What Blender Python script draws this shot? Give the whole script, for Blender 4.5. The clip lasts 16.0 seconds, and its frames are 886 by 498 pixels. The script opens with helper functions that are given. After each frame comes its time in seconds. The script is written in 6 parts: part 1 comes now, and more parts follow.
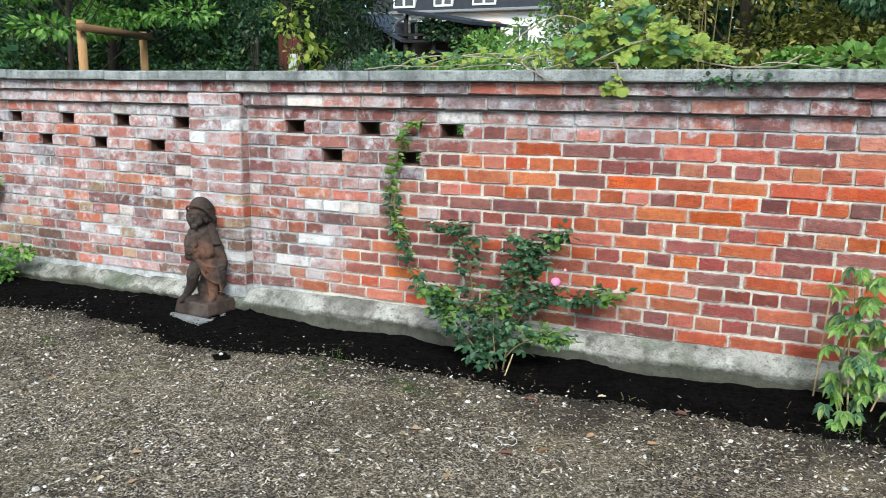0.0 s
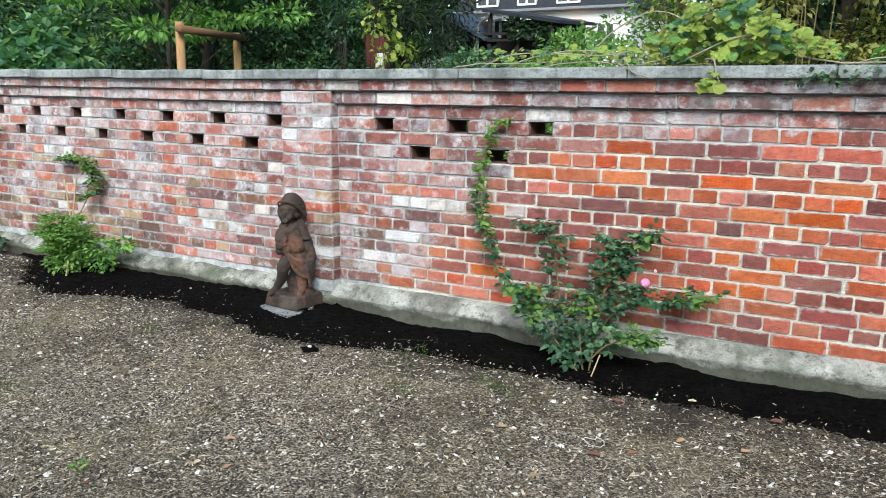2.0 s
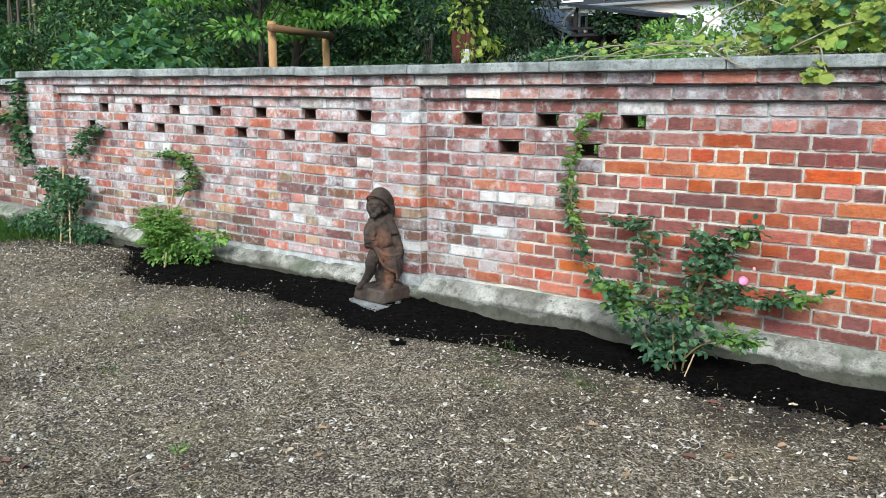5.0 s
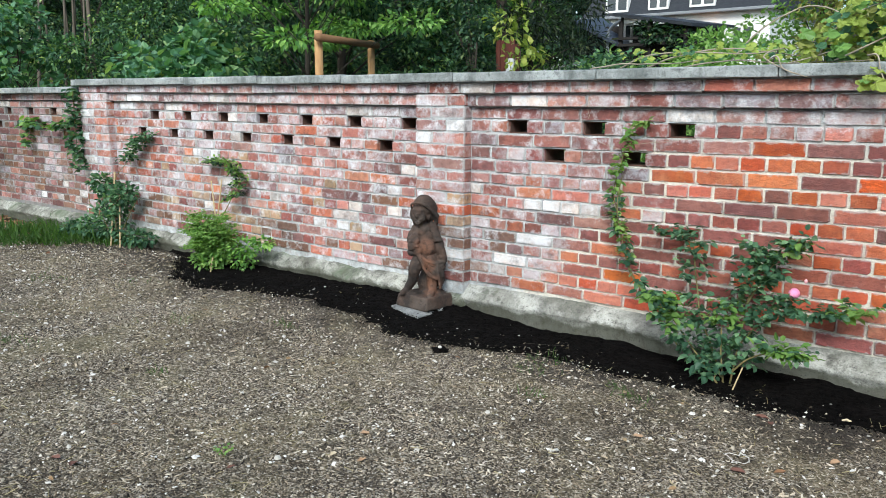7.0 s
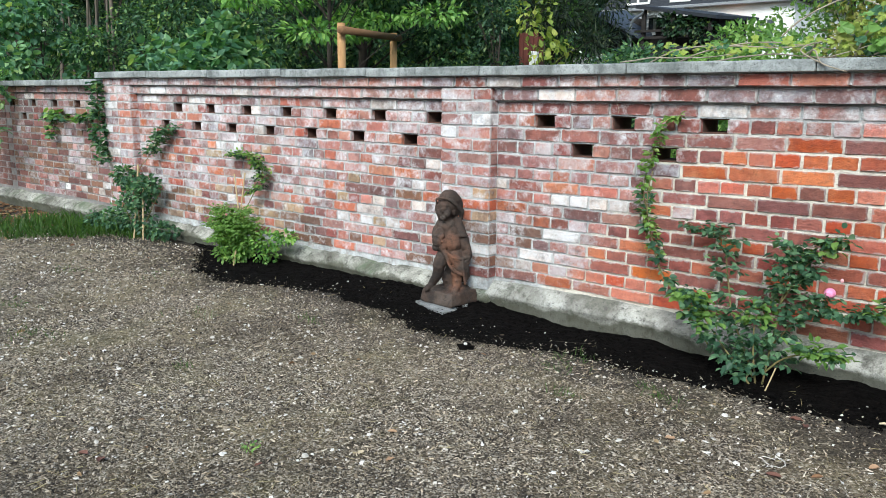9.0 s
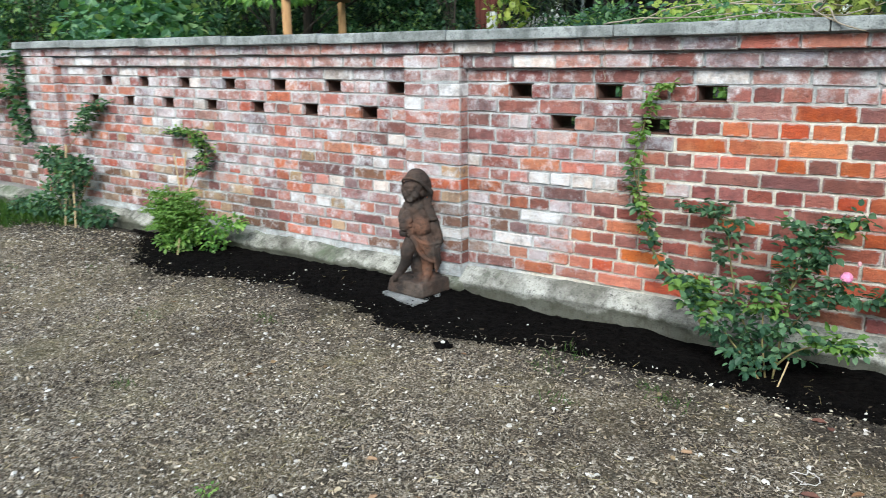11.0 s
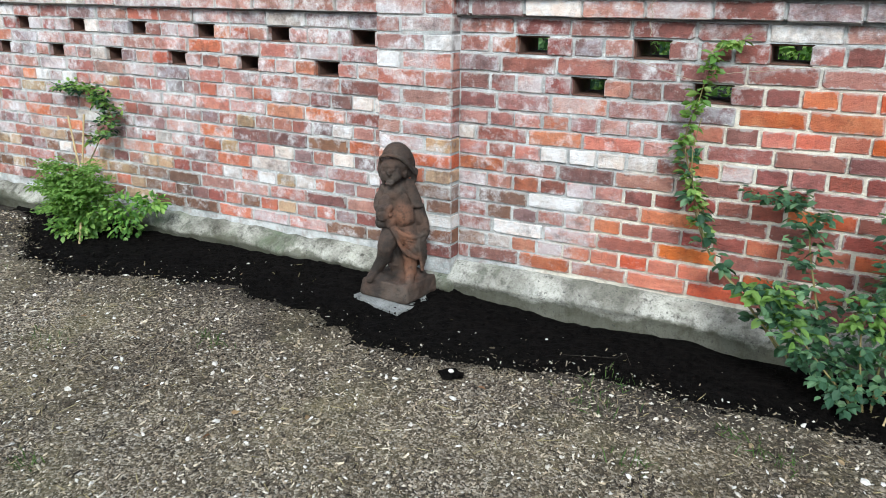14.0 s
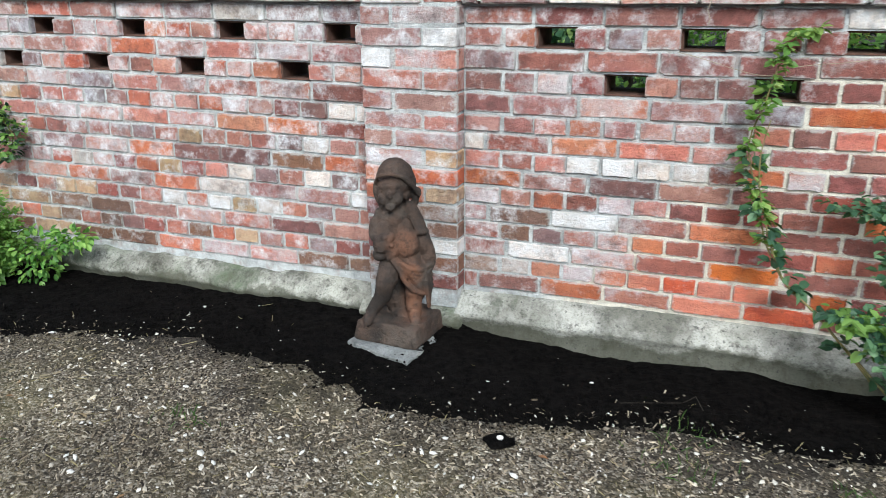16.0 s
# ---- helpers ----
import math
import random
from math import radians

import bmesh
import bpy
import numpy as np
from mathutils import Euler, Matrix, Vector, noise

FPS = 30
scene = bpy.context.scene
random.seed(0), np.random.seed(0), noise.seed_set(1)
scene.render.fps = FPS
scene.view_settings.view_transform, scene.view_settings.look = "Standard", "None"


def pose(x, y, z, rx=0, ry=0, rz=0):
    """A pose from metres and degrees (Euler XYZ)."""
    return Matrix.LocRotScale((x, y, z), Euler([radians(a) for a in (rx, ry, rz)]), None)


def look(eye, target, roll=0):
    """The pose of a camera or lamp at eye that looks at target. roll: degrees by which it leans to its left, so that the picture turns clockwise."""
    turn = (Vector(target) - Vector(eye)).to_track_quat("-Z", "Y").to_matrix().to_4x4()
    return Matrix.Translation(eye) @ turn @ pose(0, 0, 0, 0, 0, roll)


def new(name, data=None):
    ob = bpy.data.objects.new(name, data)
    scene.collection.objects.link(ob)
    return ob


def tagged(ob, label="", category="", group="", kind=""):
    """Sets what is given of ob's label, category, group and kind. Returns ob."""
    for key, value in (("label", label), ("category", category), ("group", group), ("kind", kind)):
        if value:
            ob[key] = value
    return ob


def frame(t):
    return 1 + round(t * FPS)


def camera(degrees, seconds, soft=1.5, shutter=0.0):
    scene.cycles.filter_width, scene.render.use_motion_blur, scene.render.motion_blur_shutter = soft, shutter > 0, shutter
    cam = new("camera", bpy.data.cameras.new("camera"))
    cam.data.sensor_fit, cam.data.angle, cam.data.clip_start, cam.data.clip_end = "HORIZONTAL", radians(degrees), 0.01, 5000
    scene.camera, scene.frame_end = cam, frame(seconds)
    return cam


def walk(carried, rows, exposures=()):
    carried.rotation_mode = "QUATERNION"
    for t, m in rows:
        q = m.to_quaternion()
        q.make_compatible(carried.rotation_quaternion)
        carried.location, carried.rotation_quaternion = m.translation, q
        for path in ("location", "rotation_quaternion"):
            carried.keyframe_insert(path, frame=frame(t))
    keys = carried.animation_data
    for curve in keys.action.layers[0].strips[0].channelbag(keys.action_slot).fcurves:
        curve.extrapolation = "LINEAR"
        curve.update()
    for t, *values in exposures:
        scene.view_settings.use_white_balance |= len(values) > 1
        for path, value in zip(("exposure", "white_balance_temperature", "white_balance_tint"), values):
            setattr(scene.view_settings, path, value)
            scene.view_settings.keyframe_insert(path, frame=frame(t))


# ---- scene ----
cam = camera(58.1, 16.0, soft=0.55, shutter=0.5)
PATH = [
    (0, (0.158, 0.245, 1.355), (-0.654, 2.032, 0.974), 0.6),
    (0.5, (0.148, 0.242, 1.349), (-0.706, 2.009, 0.967), 0.7),
    (1, (0.137, 0.227, 1.348), (-0.756, 1.975, 0.962), 0.9),
    (1.5, (0.121, 0.221, 1.341), (-0.814, 1.947, 0.96), 1.0),
    (2, (0.118, 0.223, 1.344), (-0.868, 1.92, 0.96), 0.5),
    (2.5, (0.112, 0.231, 1.336), (-0.909, 1.907, 0.952), 0.2),
    (3, (0.11, 0.228, 1.334), (-0.939, 1.886, 0.948), 0.1),
    (3.5, (0.1, 0.224, 1.336), (-0.983, 1.859, 0.948), -0.0),
    (4, (0.088, 0.221, 1.331), (-1.023, 1.838, 0.943), 0.0),
    (6.5, (0.06, 0.201, 1.32), (-1.154, 1.743, 0.938), -0.1),
    (7, (0.055, 0.205, 1.309), (-1.182, 1.733, 0.943), 0.1),
    (7.5, (0.05, 0.198, 1.317), (-1.21, 1.709, 0.956), 0.3),
    (8, (0.038, 0.198, 1.323), (-1.238, 1.693, 0.957), 0.4),
    (8.5, (0.016, 0.178, 1.307), (-1.257, 1.676, 0.939), 0.4),
    (10.8, (-0.348, 0.502, 1.393), (-1.545, 2.03, 0.909), -1.0),
    (11, (-0.416, 0.512, 1.353), (-1.573, 2.073, 0.878), -0.8),
    (11.5, (-0.587, 0.526, 1.346), (-1.646, 2.152, 0.863), -1.8),
    (12, (-0.722, 0.651, 1.352), (-1.737, 2.292, 0.827), -1.7),
    (12.5, (-0.825, 0.812, 1.353), (-1.84, 2.45, 0.816), -0.1),
    (13, (-1.007, 0.899, 1.366), (-2.005, 2.538, 0.805), 0.3),
    (13.5, (-1.213, 0.946, 1.375), (-2.171, 2.604, 0.797), 0.2),
    (14, (-1.334, 1.04, 1.375), (-2.254, 2.705, 0.76), 0.3),
    (14.5, (-1.497, 1.161, 1.362), (-2.371, 2.847, 0.735), 0.8),
    (15, (-1.688, 1.216, 1.361), (-2.479, 2.943, 0.736), 0.6),
    (15.5, (-1.899, 1.256, 1.355), (-2.598, 3.025, 0.737), -0.3),
    (16, (-2.062, 1.377, 1.365), (-2.73, 3.149, 0.721), -0.4),
]
EXPOSURES = [(0.0, 0.99, 6220.0, 1.0), (16.0, 0.99, 6220.0, 1.0)]
walk(cam, [(t, look(eye, target, roll)) for t, eye, target, roll in PATH], EXPOSURES)

# ---- world and light: bright, soft daylight with the sun veiled behind the camera ----
world = bpy.data.worlds.new("world")
scene.world = world
world.use_nodes = True
wn = world.node_tree
sky = wn.nodes.new("ShaderNodeTexSky")
sky.sky_type = "NISHITA"
sky.sun_disc = False
sky.sun_elevation = radians(38)
sky.sun_rotation = radians(211)
sky.dust_density = 1.5
wn.links.new(sky.outputs[0], wn.nodes["Background"].inputs[0])
wn.nodes["Background"].inputs[1].default_value = 0.120
sun = new("sun", bpy.data.lights.new("sun", "SUN"))
sun.data.energy = 2.14
sun.data.angle = radians(22)
sun.data.color = (1.0, 0.975, 0.945)
sun.matrix_world = look((7.5, -8.5, 10.5), (0, 4, 0))


# ---- small helpers ----
def part(name, bm, material, parent=None, label="", smooth=False):
    """Links a bmesh as one mesh object, under parent if one is given."""
    me = bpy.data.meshes.new(name)
    bm.to_mesh(me)
    bm.free()
    if smooth:
        me.shade_smooth()
    me.materials.append(material)
    ob = new(name, me)
    ob.parent = parent
    if label:
        ob["label"] = label
    return ob


def mesh_part(name, verts, faces, material, parent=None, label="", smooth=False):
    """The same from arrays of vertices and faces."""
    me = bpy.data.meshes.new(name)
    me.from_pydata([tuple(v) for v in verts], [], [tuple(f) for f in faces])
    if smooth:
        me.shade_smooth()
    me.materials.append(material)
    ob = new(name, me)
    ob.parent = parent
    if label:
        ob["label"] = label
    return ob


def thing(name, label, category, group="", kind="", at=(0, 0, 0)):
    ob = new(name)
    ob.location = at
    return tagged(ob, label, category, group, kind)


def box(bm, x0, x1, y0, y1, z0, z1, bevel=0.0):
    made = bmesh.ops.create_cube(bm, size=1, matrix=Matrix.LocRotScale(((x0 + x1) / 2, (y0 + y1) / 2, (z0 + z1) / 2), None, (x1 - x0, y1 - y0, z1 - z0)))
    if bevel:
        edges = list({e for v in made["verts"] for e in v.link_edges})
        bmesh.ops.bevel(bm, geom=edges, offset=bevel, segments=2, affect="EDGES", profile=0.6)
    return made["verts"]


def tube(bm, points, radii, sides=7):
    """A tapered tube along points."""
    rings = []
    for i, p in enumerate(points):
        a = Vector(points[max(i - 1, 0)])
        b = Vector(points[min(i + 1, len(points) - 1)])
        d = (b - a).normalized() if (b - a).length > 1e-6 else Vector((0, 0, 1))
        u = d.cross(Vector((0.31, 0.17, 0.93)))
        u = u.normalized() if u.length > 1e-3 else Vector((1, 0, 0))
        v = d.cross(u)
        r = radii[i] if isinstance(radii, (list, tuple)) else radii
        rings.append([bm.verts.new(Vector(p) + (u * math.cos(t) + v * math.sin(t)) * r) for t in [2 * math.pi * j / sides for j in range(sides)]])
    for a, b in zip(rings, rings[1:]):
        for j in range(sides):
            bm.faces.new((a[j], a[(j + 1) % sides], b[(j + 1) % sides], b[j]))
    bm.faces.new(rings[0][::-1])
    bm.faces.new(rings[-1])


def smooth_line(points, steps=6):
    """A Catmull-Rom line through points."""
    p = [Vector(q) for q in points]
    p = [2 * p[0] - p[1]] + p + [2 * p[-1] - p[-2]]
    out = []
    for i in range(1, len(p) - 2):
        for s in range(steps):
            t = s / steps
            out.append(0.5 * (2 * p[i] + (p[i + 1] - p[i - 1]) * t + (2 * p[i - 1] - 5 * p[i] + 4 * p[i + 1] - p[i + 2]) * t * t
                              + (3 * p[i] - p[i - 1] - 3 * p[i + 1] + p[i + 2]) * t * t * t))
    out.append(p[-2])
    return out


def taper(n, r0, r1):
    return [r0 + (r1 - r0) * i / (n - 1) for i in range(n)]


def interp(x, xs, ys):
    return float(np.interp(x, xs, ys))


# ---- materials ----
class Nodes:
    """Short hand for a node material."""

    def __init__(self, name, rough=0.8):
        self.m = bpy.data.materials.new(name)
        self.m.use_nodes = True
        self.t = self.m.node_tree
        self.out = self.t.nodes["Principled BSDF"]
        self.out.inputs["Roughness"].default_value = rough
        self.out.inputs["Specular IOR Level"].default_value = 0.3

    def add(self, kind, **inputs):
        n = self.t.nodes.new(kind)
        for k, v in inputs.items():
            key = k.replace("_", " ")
            self.put(n.inputs[key], v)
        return n

    def put(self, socket, v):
        if isinstance(v, bpy.types.NodeSocket):
            self.t.links.new(v, socket)
        elif isinstance(v, tuple) and len(v) == 3 and socket.type == "RGBA":
            socket.default_value = (*v, 1)
        else:
            socket.default_value = v

    def coords(self, shift=None):
        c = self.t.nodes.new("ShaderNodeTexCoord").outputs["Object"]
        if shift is not None:
            a = self.t.nodes.new("ShaderNodeVectorMath")
            a.operation = "ADD"
            self.put(a.inputs[0], c)
            self.put(a.inputs[1], shift)
            c = a.outputs[0]
        return c

    def place(self):
        return self.t.nodes.new("ShaderNodeNewGeometry").outputs["Position"]

    def random(self):
        return self.t.nodes.new("ShaderNodeObjectInfo").outputs["Random"]

    def island(self):
        return self.t.nodes.new("ShaderNodeNewGeometry").outputs["Random Per Island"]

    def noise(self, vec, scale, detail=5.0, rough=0.6):
        return self.add("ShaderNodeTexNoise", Vector=vec, Scale=scale, Detail=detail, Roughness=rough).outputs[0]

    def voronoi(self, vec, scale):
        return self.add("ShaderNodeTexVoronoi", Vector=vec, Scale=scale)

    def ramp(self, fac, *stops):
        r = self.t.nodes.new("ShaderNodeValToRGB")
        while len(r.color_ramp.elements) < len(stops):
            r.color_ramp.elements.new(0.5)
        for e, (p, c) in zip(r.color_ramp.elements, stops):
            e.position = p
            e.color = (c, c, c, 1) if isinstance(c, (int, float)) else (*c, 1)
        self.put(r.inputs[0], fac)
        return r.outputs[0]

    def math(self, op, a, b=0.0):
        n = self.t.nodes.new("ShaderNodeMath")
        n.operation = op
        self.put(n.inputs[0], a)
        self.put(n.inputs[1], b)
        return n.outputs[0]

    def mix(self, fac, a, b, how="MIX"):
        n = self.t.nodes.new("ShaderNodeMix")
        n.data_type = "RGBA"
        n.blend_type = how
        self.put(n.inputs[0], fac)
        self.put(n.inputs[6], a)
        self.put(n.inputs[7], b)
        return n.outputs[2]

    def bump(self, height, strength=0.5, distance=0.01):
        n = self.add("ShaderNodeBump", Height=height, Strength=strength, Distance=distance)
        self.t.links.new(n.outputs[0], self.out.inputs["Normal"])

    def color(self, c):
        self.put(self.out.inputs["Base Color"], c)
        return self.m


def brick_material(name, a, b, chalk=0.2, chalk_color=(0.58, 0.555, 0.565), soot=0.35, smear=0.6, lone=True):
    n = Nodes(name, 0.88)
    pick = n.random() if lone else n.island()
    shift = n.math("MULTIPLY", pick, 53.0)
    v = n.coords(shift)
    place = n.place()
    sep = n.add("ShaderNodeSeparateXYZ", Vector=place)
    flat = n.add("ShaderNodeMapping", Vector=v)
    flat.inputs["Scale"].default_value = (0.85, 1.0, 1.0)
    flat = flat.outputs[0]
    fine = n.noise(v, 110, 7, 0.75)
    mid = n.noise(flat, 22, 8, 0.7)
    c = n.mix(n.ramp(mid, (0.33, 0.0), (0.67, 1.0)), a, b)
    tone = n.ramp(n.math("FRACT", n.math("MULTIPLY", pick, 7.31)), (0.0, 0.75), (1.0, 1.29))
    c = n.mix(1.0, c, tone, "MULTIPLY")
    # a paler heart on some bricks, where the fire skin is worn off
    c = n.mix(n.math("MULTIPLY", n.ramp(n.noise(flat, 13, 4, 0.6), (0.50, 0.0), (0.72, 1.0)), 0.45), c, tuple(min(0.62, 1.45 * x + 0.02) for x in a))
    # soot and dark pits
    c = n.mix(n.math("MULTIPLY", n.ramp(n.noise(v, 42, 8, 0.8), (0.52, 0.0), (0.64, 1.0)), soot), c, (0.055, 0.035, 0.033))
    # bloom of salts: soft smears along each brick, stronger where the wall as a whole is stained, little on the rebuilt stretch
    line = n.math("SUBTRACT", n.math("ADD", sep.outputs[0], 2.75), sep.outputs[2])
    rebuilt = n.ramp(n.math("ADD", line, n.math("MULTIPLY", n.noise(place, 2.4, 4, 0.6), 0.6)), (0.22, 0.0), (0.55, 1.0))
    rebuilt = n.math("MULTIPLY", rebuilt, n.ramp(n.math("SUBTRACT", sep.outputs[2], 0.4), (0.66, 1.0), (0.80, 0.0)))
    # each firing a little redder or more purple
    shade = n.add("ShaderNodeHueSaturation", Color=c)
    n.put(shade.inputs["Hue"], n.math("ADD", 0.4935, n.math("MULTIPLY", n.math("FRACT", n.math("MULTIPLY", pick, 11.7)), 0.0145)))
    n.put(shade.inputs["Saturation"], n.math("ADD", n.math("MULTIPLY", rebuilt, 0.12), n.math("ADD", 0.83, n.math("MULTIPLY", n.math("FRACT", n.math("MULTIPLY", pick, 5.3)), 0.24))))
    c = shade.outputs[0]
    patch = n.math("MULTIPLY", n.math("SUBTRACT", n.noise(place, 2.1, 5, 0.65), 0.5), 0.75)
    amount = n.math("MULTIPLY", n.math("SUBTRACT", n.math("FRACT", n.math("MULTIPLY", pick, 3.77)), 0.5), 0.25)
    stained = n.math("SUBTRACT", n.math("ADD", patch, amount), n.math("MULTIPLY", rebuilt, 0.22 if chalk < 0.7 else 0.0))
    level = n.math("ADD", n.noise(flat, 14, 10, 0.72), stained)
    chalky = n.ramp(level, (0.585 - 0.17 * chalk, 0.0), (0.76 - 0.15 * chalk, 1.0))
    c = n.mix(n.math("MULTIPLY", chalky, min(0.85, 0.38 + 0.45 * chalk)), c, chalk_color)
    flecks = n.ramp(n.math("ADD", n.noise(flat, 75, 8, 0.8), n.math("MULTIPLY", stained, 0.35)), (0.60 - 0.07 * chalk, 0.0), (0.70 - 0.07 * chalk, 1.0))
    c = n.mix(n.math("MULTIPLY", flecks, 0.22 + 0.4 * chalk), c, (0.66, 0.63, 0.62))
    stain = n.ramp(n.noise(place, 2.6, 6, 0.7), (0.55, 0.0), (0.72, 0.4))
    c = n.mix(stain, c, n.mix(1.0, c, (0.50, 0.44, 0.42), "MULTIPLY"))
    # lime bloom running across bricks and joints alike, off the rebuilt stretch
    # less lime at the west end, where tree shade is put into the colour
    shaded_end = n.ramp(n.math("ADD", sep.outputs[0], 8.6), (0.3, 1.0), (0.7, 0.0))
    dry = n.math("ADD", n.math("MULTIPLY", rebuilt, 0.22), n.math("MULTIPLY", shaded_end, 0.20))
    # most lime on the upper middle stretch, where the roots and the damp sit
    middle = n.ramp(n.math("DIVIDE", n.math("ADD", sep.outputs[0], 8.5), 6.0), (0.04, 0.0), (0.16, 1.0), (0.80, 1.0), (0.93, 0.0))
    upper = n.ramp(n.math("ADD", sep.outputs[2], n.math("MULTIPLY", n.noise(place, 3.0, 4, 0.6), 0.3)), (0.45, 0.0), (0.75, 1.0))
    dry = n.math("SUBTRACT", dry, n.math("MULTIPLY", n.math("MULTIPLY", middle, upper), 0.035))
    under_coping = n.ramp(n.math("SUBTRACT", sep.outputs[2], 0.4), (0.70, 0.0), (0.80, 1.0))
    dry = n.math("SUBTRACT", dry, n.math("MULTIPLY", under_coping, 0.04))
    lime = n.ramp(n.math("SUBTRACT", n.noise(place, 8.5, 9, 0.68), dry), (0.535, 0.0), (0.67, 0.74))
    c = n.mix(n.math("MULTIPLY", lime, n.ramp(n.noise(v, 48, 6, 0.7), (0.36, 0.3), (0.56, 1.0))), c, (0.82, 0.825, 0.86))
    # old soot in ragged patches on the same stretch
    grime = n.ramp(n.math("SUBTRACT", n.noise(place, 6.3, 8, 0.7), n.math("MULTIPLY", rebuilt, 0.12)), (0.53, 0.0), (0.66, 0.6))
    c = n.mix(grime, c, (0.085, 0.055, 0.052))
    # mortar wiped over the arrises
    box_place = n.add("ShaderNodeSeparateXYZ", Vector=n.t.nodes.new("ShaderNodeTexCoord").outputs["Generated"])
    gx, gz = box_place.outputs[0], box_place.outputs[2]
    ex = n.math("MULTIPLY", n.math("MINIMUM", gx, n.math("SUBTRACT", 1.0, gx)), 0.19)
    ez = n.math("MULTIPLY", n.math("MINIMUM", gz, n.math("SUBTRACT", 1.0, gz)), 0.066)
    rim = n.math("SUBTRACT", n.math("MINIMUM", ex, ez), n.math("MULTIPLY", n.math("SUBTRACT", n.noise(v, 26, 8, 0.75), 0.45), 0.055))
    front = n.ramp(box_place.outputs[1], (0.04, 1.0), (0.08, 0.0))
    wiped = n.math("MULTIPLY", n.math("MULTIPLY", n.ramp(n.math("MULTIPLY", rim, 100.0), (0.0, 1.0), (0.55, 0.0)), smear if lone else 0.0), front)
    c = n.mix(wiped, c, (0.50, 0.50, 0.485))
    pits = n.ramp(n.voronoi(v, 70).outputs["Distance"], (0.05, 0.0), (0.25, 1.0))
    n.bump(n.math("ADD", n.math("MULTIPLY", mid, 1.3), n.math("ADD", n.math("MULTIPLY", fine, 0.8), n.math("MULTIPLY", pits, 0.12))), 0.9, 0.011)
    return n.color(c)


BRICK = {
    "r": brick_material("brick_red", (0.535, 0.166, 0.102), (0.370, 0.116, 0.082), 0.32, smear=0.5),
    "o": brick_material("brick_orange", (0.59, 0.176, 0.086), (0.44, 0.128, 0.070), 0.15, soot=0.45, smear=0.45),
    "m": brick_material("brick_maroon", (0.320, 0.112, 0.094), (0.205, 0.080, 0.070), 0.38),
    "d": brick_material("brick_plum", (0.225, 0.092, 0.080), (0.155, 0.068, 0.064), 0.2, smear=0.3),
    "p": brick_material("brick_pale_pink", (0.48, 0.225, 0.180), (0.34, 0.140, 0.118), 0.72, (0.56, 0.535, 0.57), smear=0.75),
    "w": brick_material("brick_limewashed", (0.70, 0.625, 0.575), (0.54, 0.42, 0.375), 0.95, (0.80, 0.79, 0.81), smear=0.5),
    "y": brick_material("brick_tan", (0.471, 0.319, 0.190), (0.371, 0.212, 0.132), 0.4, (0.55, 0.48, 0.39), smear=0.7),
    "b": brick_material("brick_brown", (0.242, 0.121, 0.077), (0.174, 0.090, 0.061), 0.2, smear=0.6),
    "g": brick_material("brick_lilac_grey", (0.280, 0.162, 0.157), (0.203, 0.117, 0.119), 0.75, (0.46, 0.45, 0.50), smear=0.75),
}
BRICK_FAR = brick_material("brick_mixed", (0.20, 0.09, 0.07), (0.13, 0.065, 0.055), 0.2, lone=False)


def mortar_material():
    n = Nodes("mortar", 0.95)
    p = n.place()
    sep = n.add("ShaderNodeSeparateXYZ", Vector=p)
    # repointed with pale cream mortar along a ragged slanting line, old grey mortar beyond it
    slope = n.math("ADD", sep.outputs[0], n.math("MULTIPLY", sep.outputs[2], -0.85))
    ragged = n.math("ADD", slope, n.math("MULTIPLY", n.noise(p, 5, 4), 0.5))
    fresh = n.math("MULTIPLY", n.ramp(n.math("ADD", ragged, 3.0), (0.40, 0.0), (0.55, 1.0)), n.ramp(n.math("ADD", sep.outputs[2], n.math("MULTIPLY", n.noise(p, 6, 3), 0.2)), (0.0, 1.0), (0.999, 1.0)))
    low_down = n.ramp(n.math("SUBTRACT", n.math("ADD", sep.outputs[2], n.math("MULTIPLY", n.noise(p, 6, 3), 0.15)), 0.6), (0.50, 1.0), (0.64, 0.0))
    fresh = n.math("MULTIPLY", fresh, low_down)
    old = n.mix(n.ramp(n.noise(p, 9, 7, 0.75), (0.40, 0.0), (0.60, 1.0)), (0.36, 0.37, 0.375), (0.64, 0.655, 0.66))
    pale = n.mix(n.ramp(n.noise(p, 12, 6, 0.7), (0.3, 0.0), (0.7, 1.0)), (0.84, 0.79, 0.69), (0.58, 0.535, 0.46))
    c = n.mix(fresh, old, pale)
    c = n.mix(n.ramp(n.noise(p, 45, 6, 0.75), (0.58, 0.0), (0.72, 0.55)), c, (0.12, 0.11, 0.10))
    # darker joints on the west stretch: the trees' shade put into the mortar colour
    c = n.mix(n.ramp(n.math("ADD", sep.outputs[0], 8.6), (0.3, 0.75), (0.7, 0.0)), c, (0.17, 0.155, 0.145))
    # brick dust and wash over the joints
    c = n.mix(n.ramp(n.noise(p, 17, 6, 0.7), (0.50, 0.0), (0.66, 0.42)), c, (0.32, 0.19, 0.155))
    n.bump(n.math("ADD", n.noise(p, 160, 6, 0.7), n.math("MULTIPLY", n.noise(p, 38, 5, 0.6), 1.6)), 0.9, 0.009)
    return n.color(c)


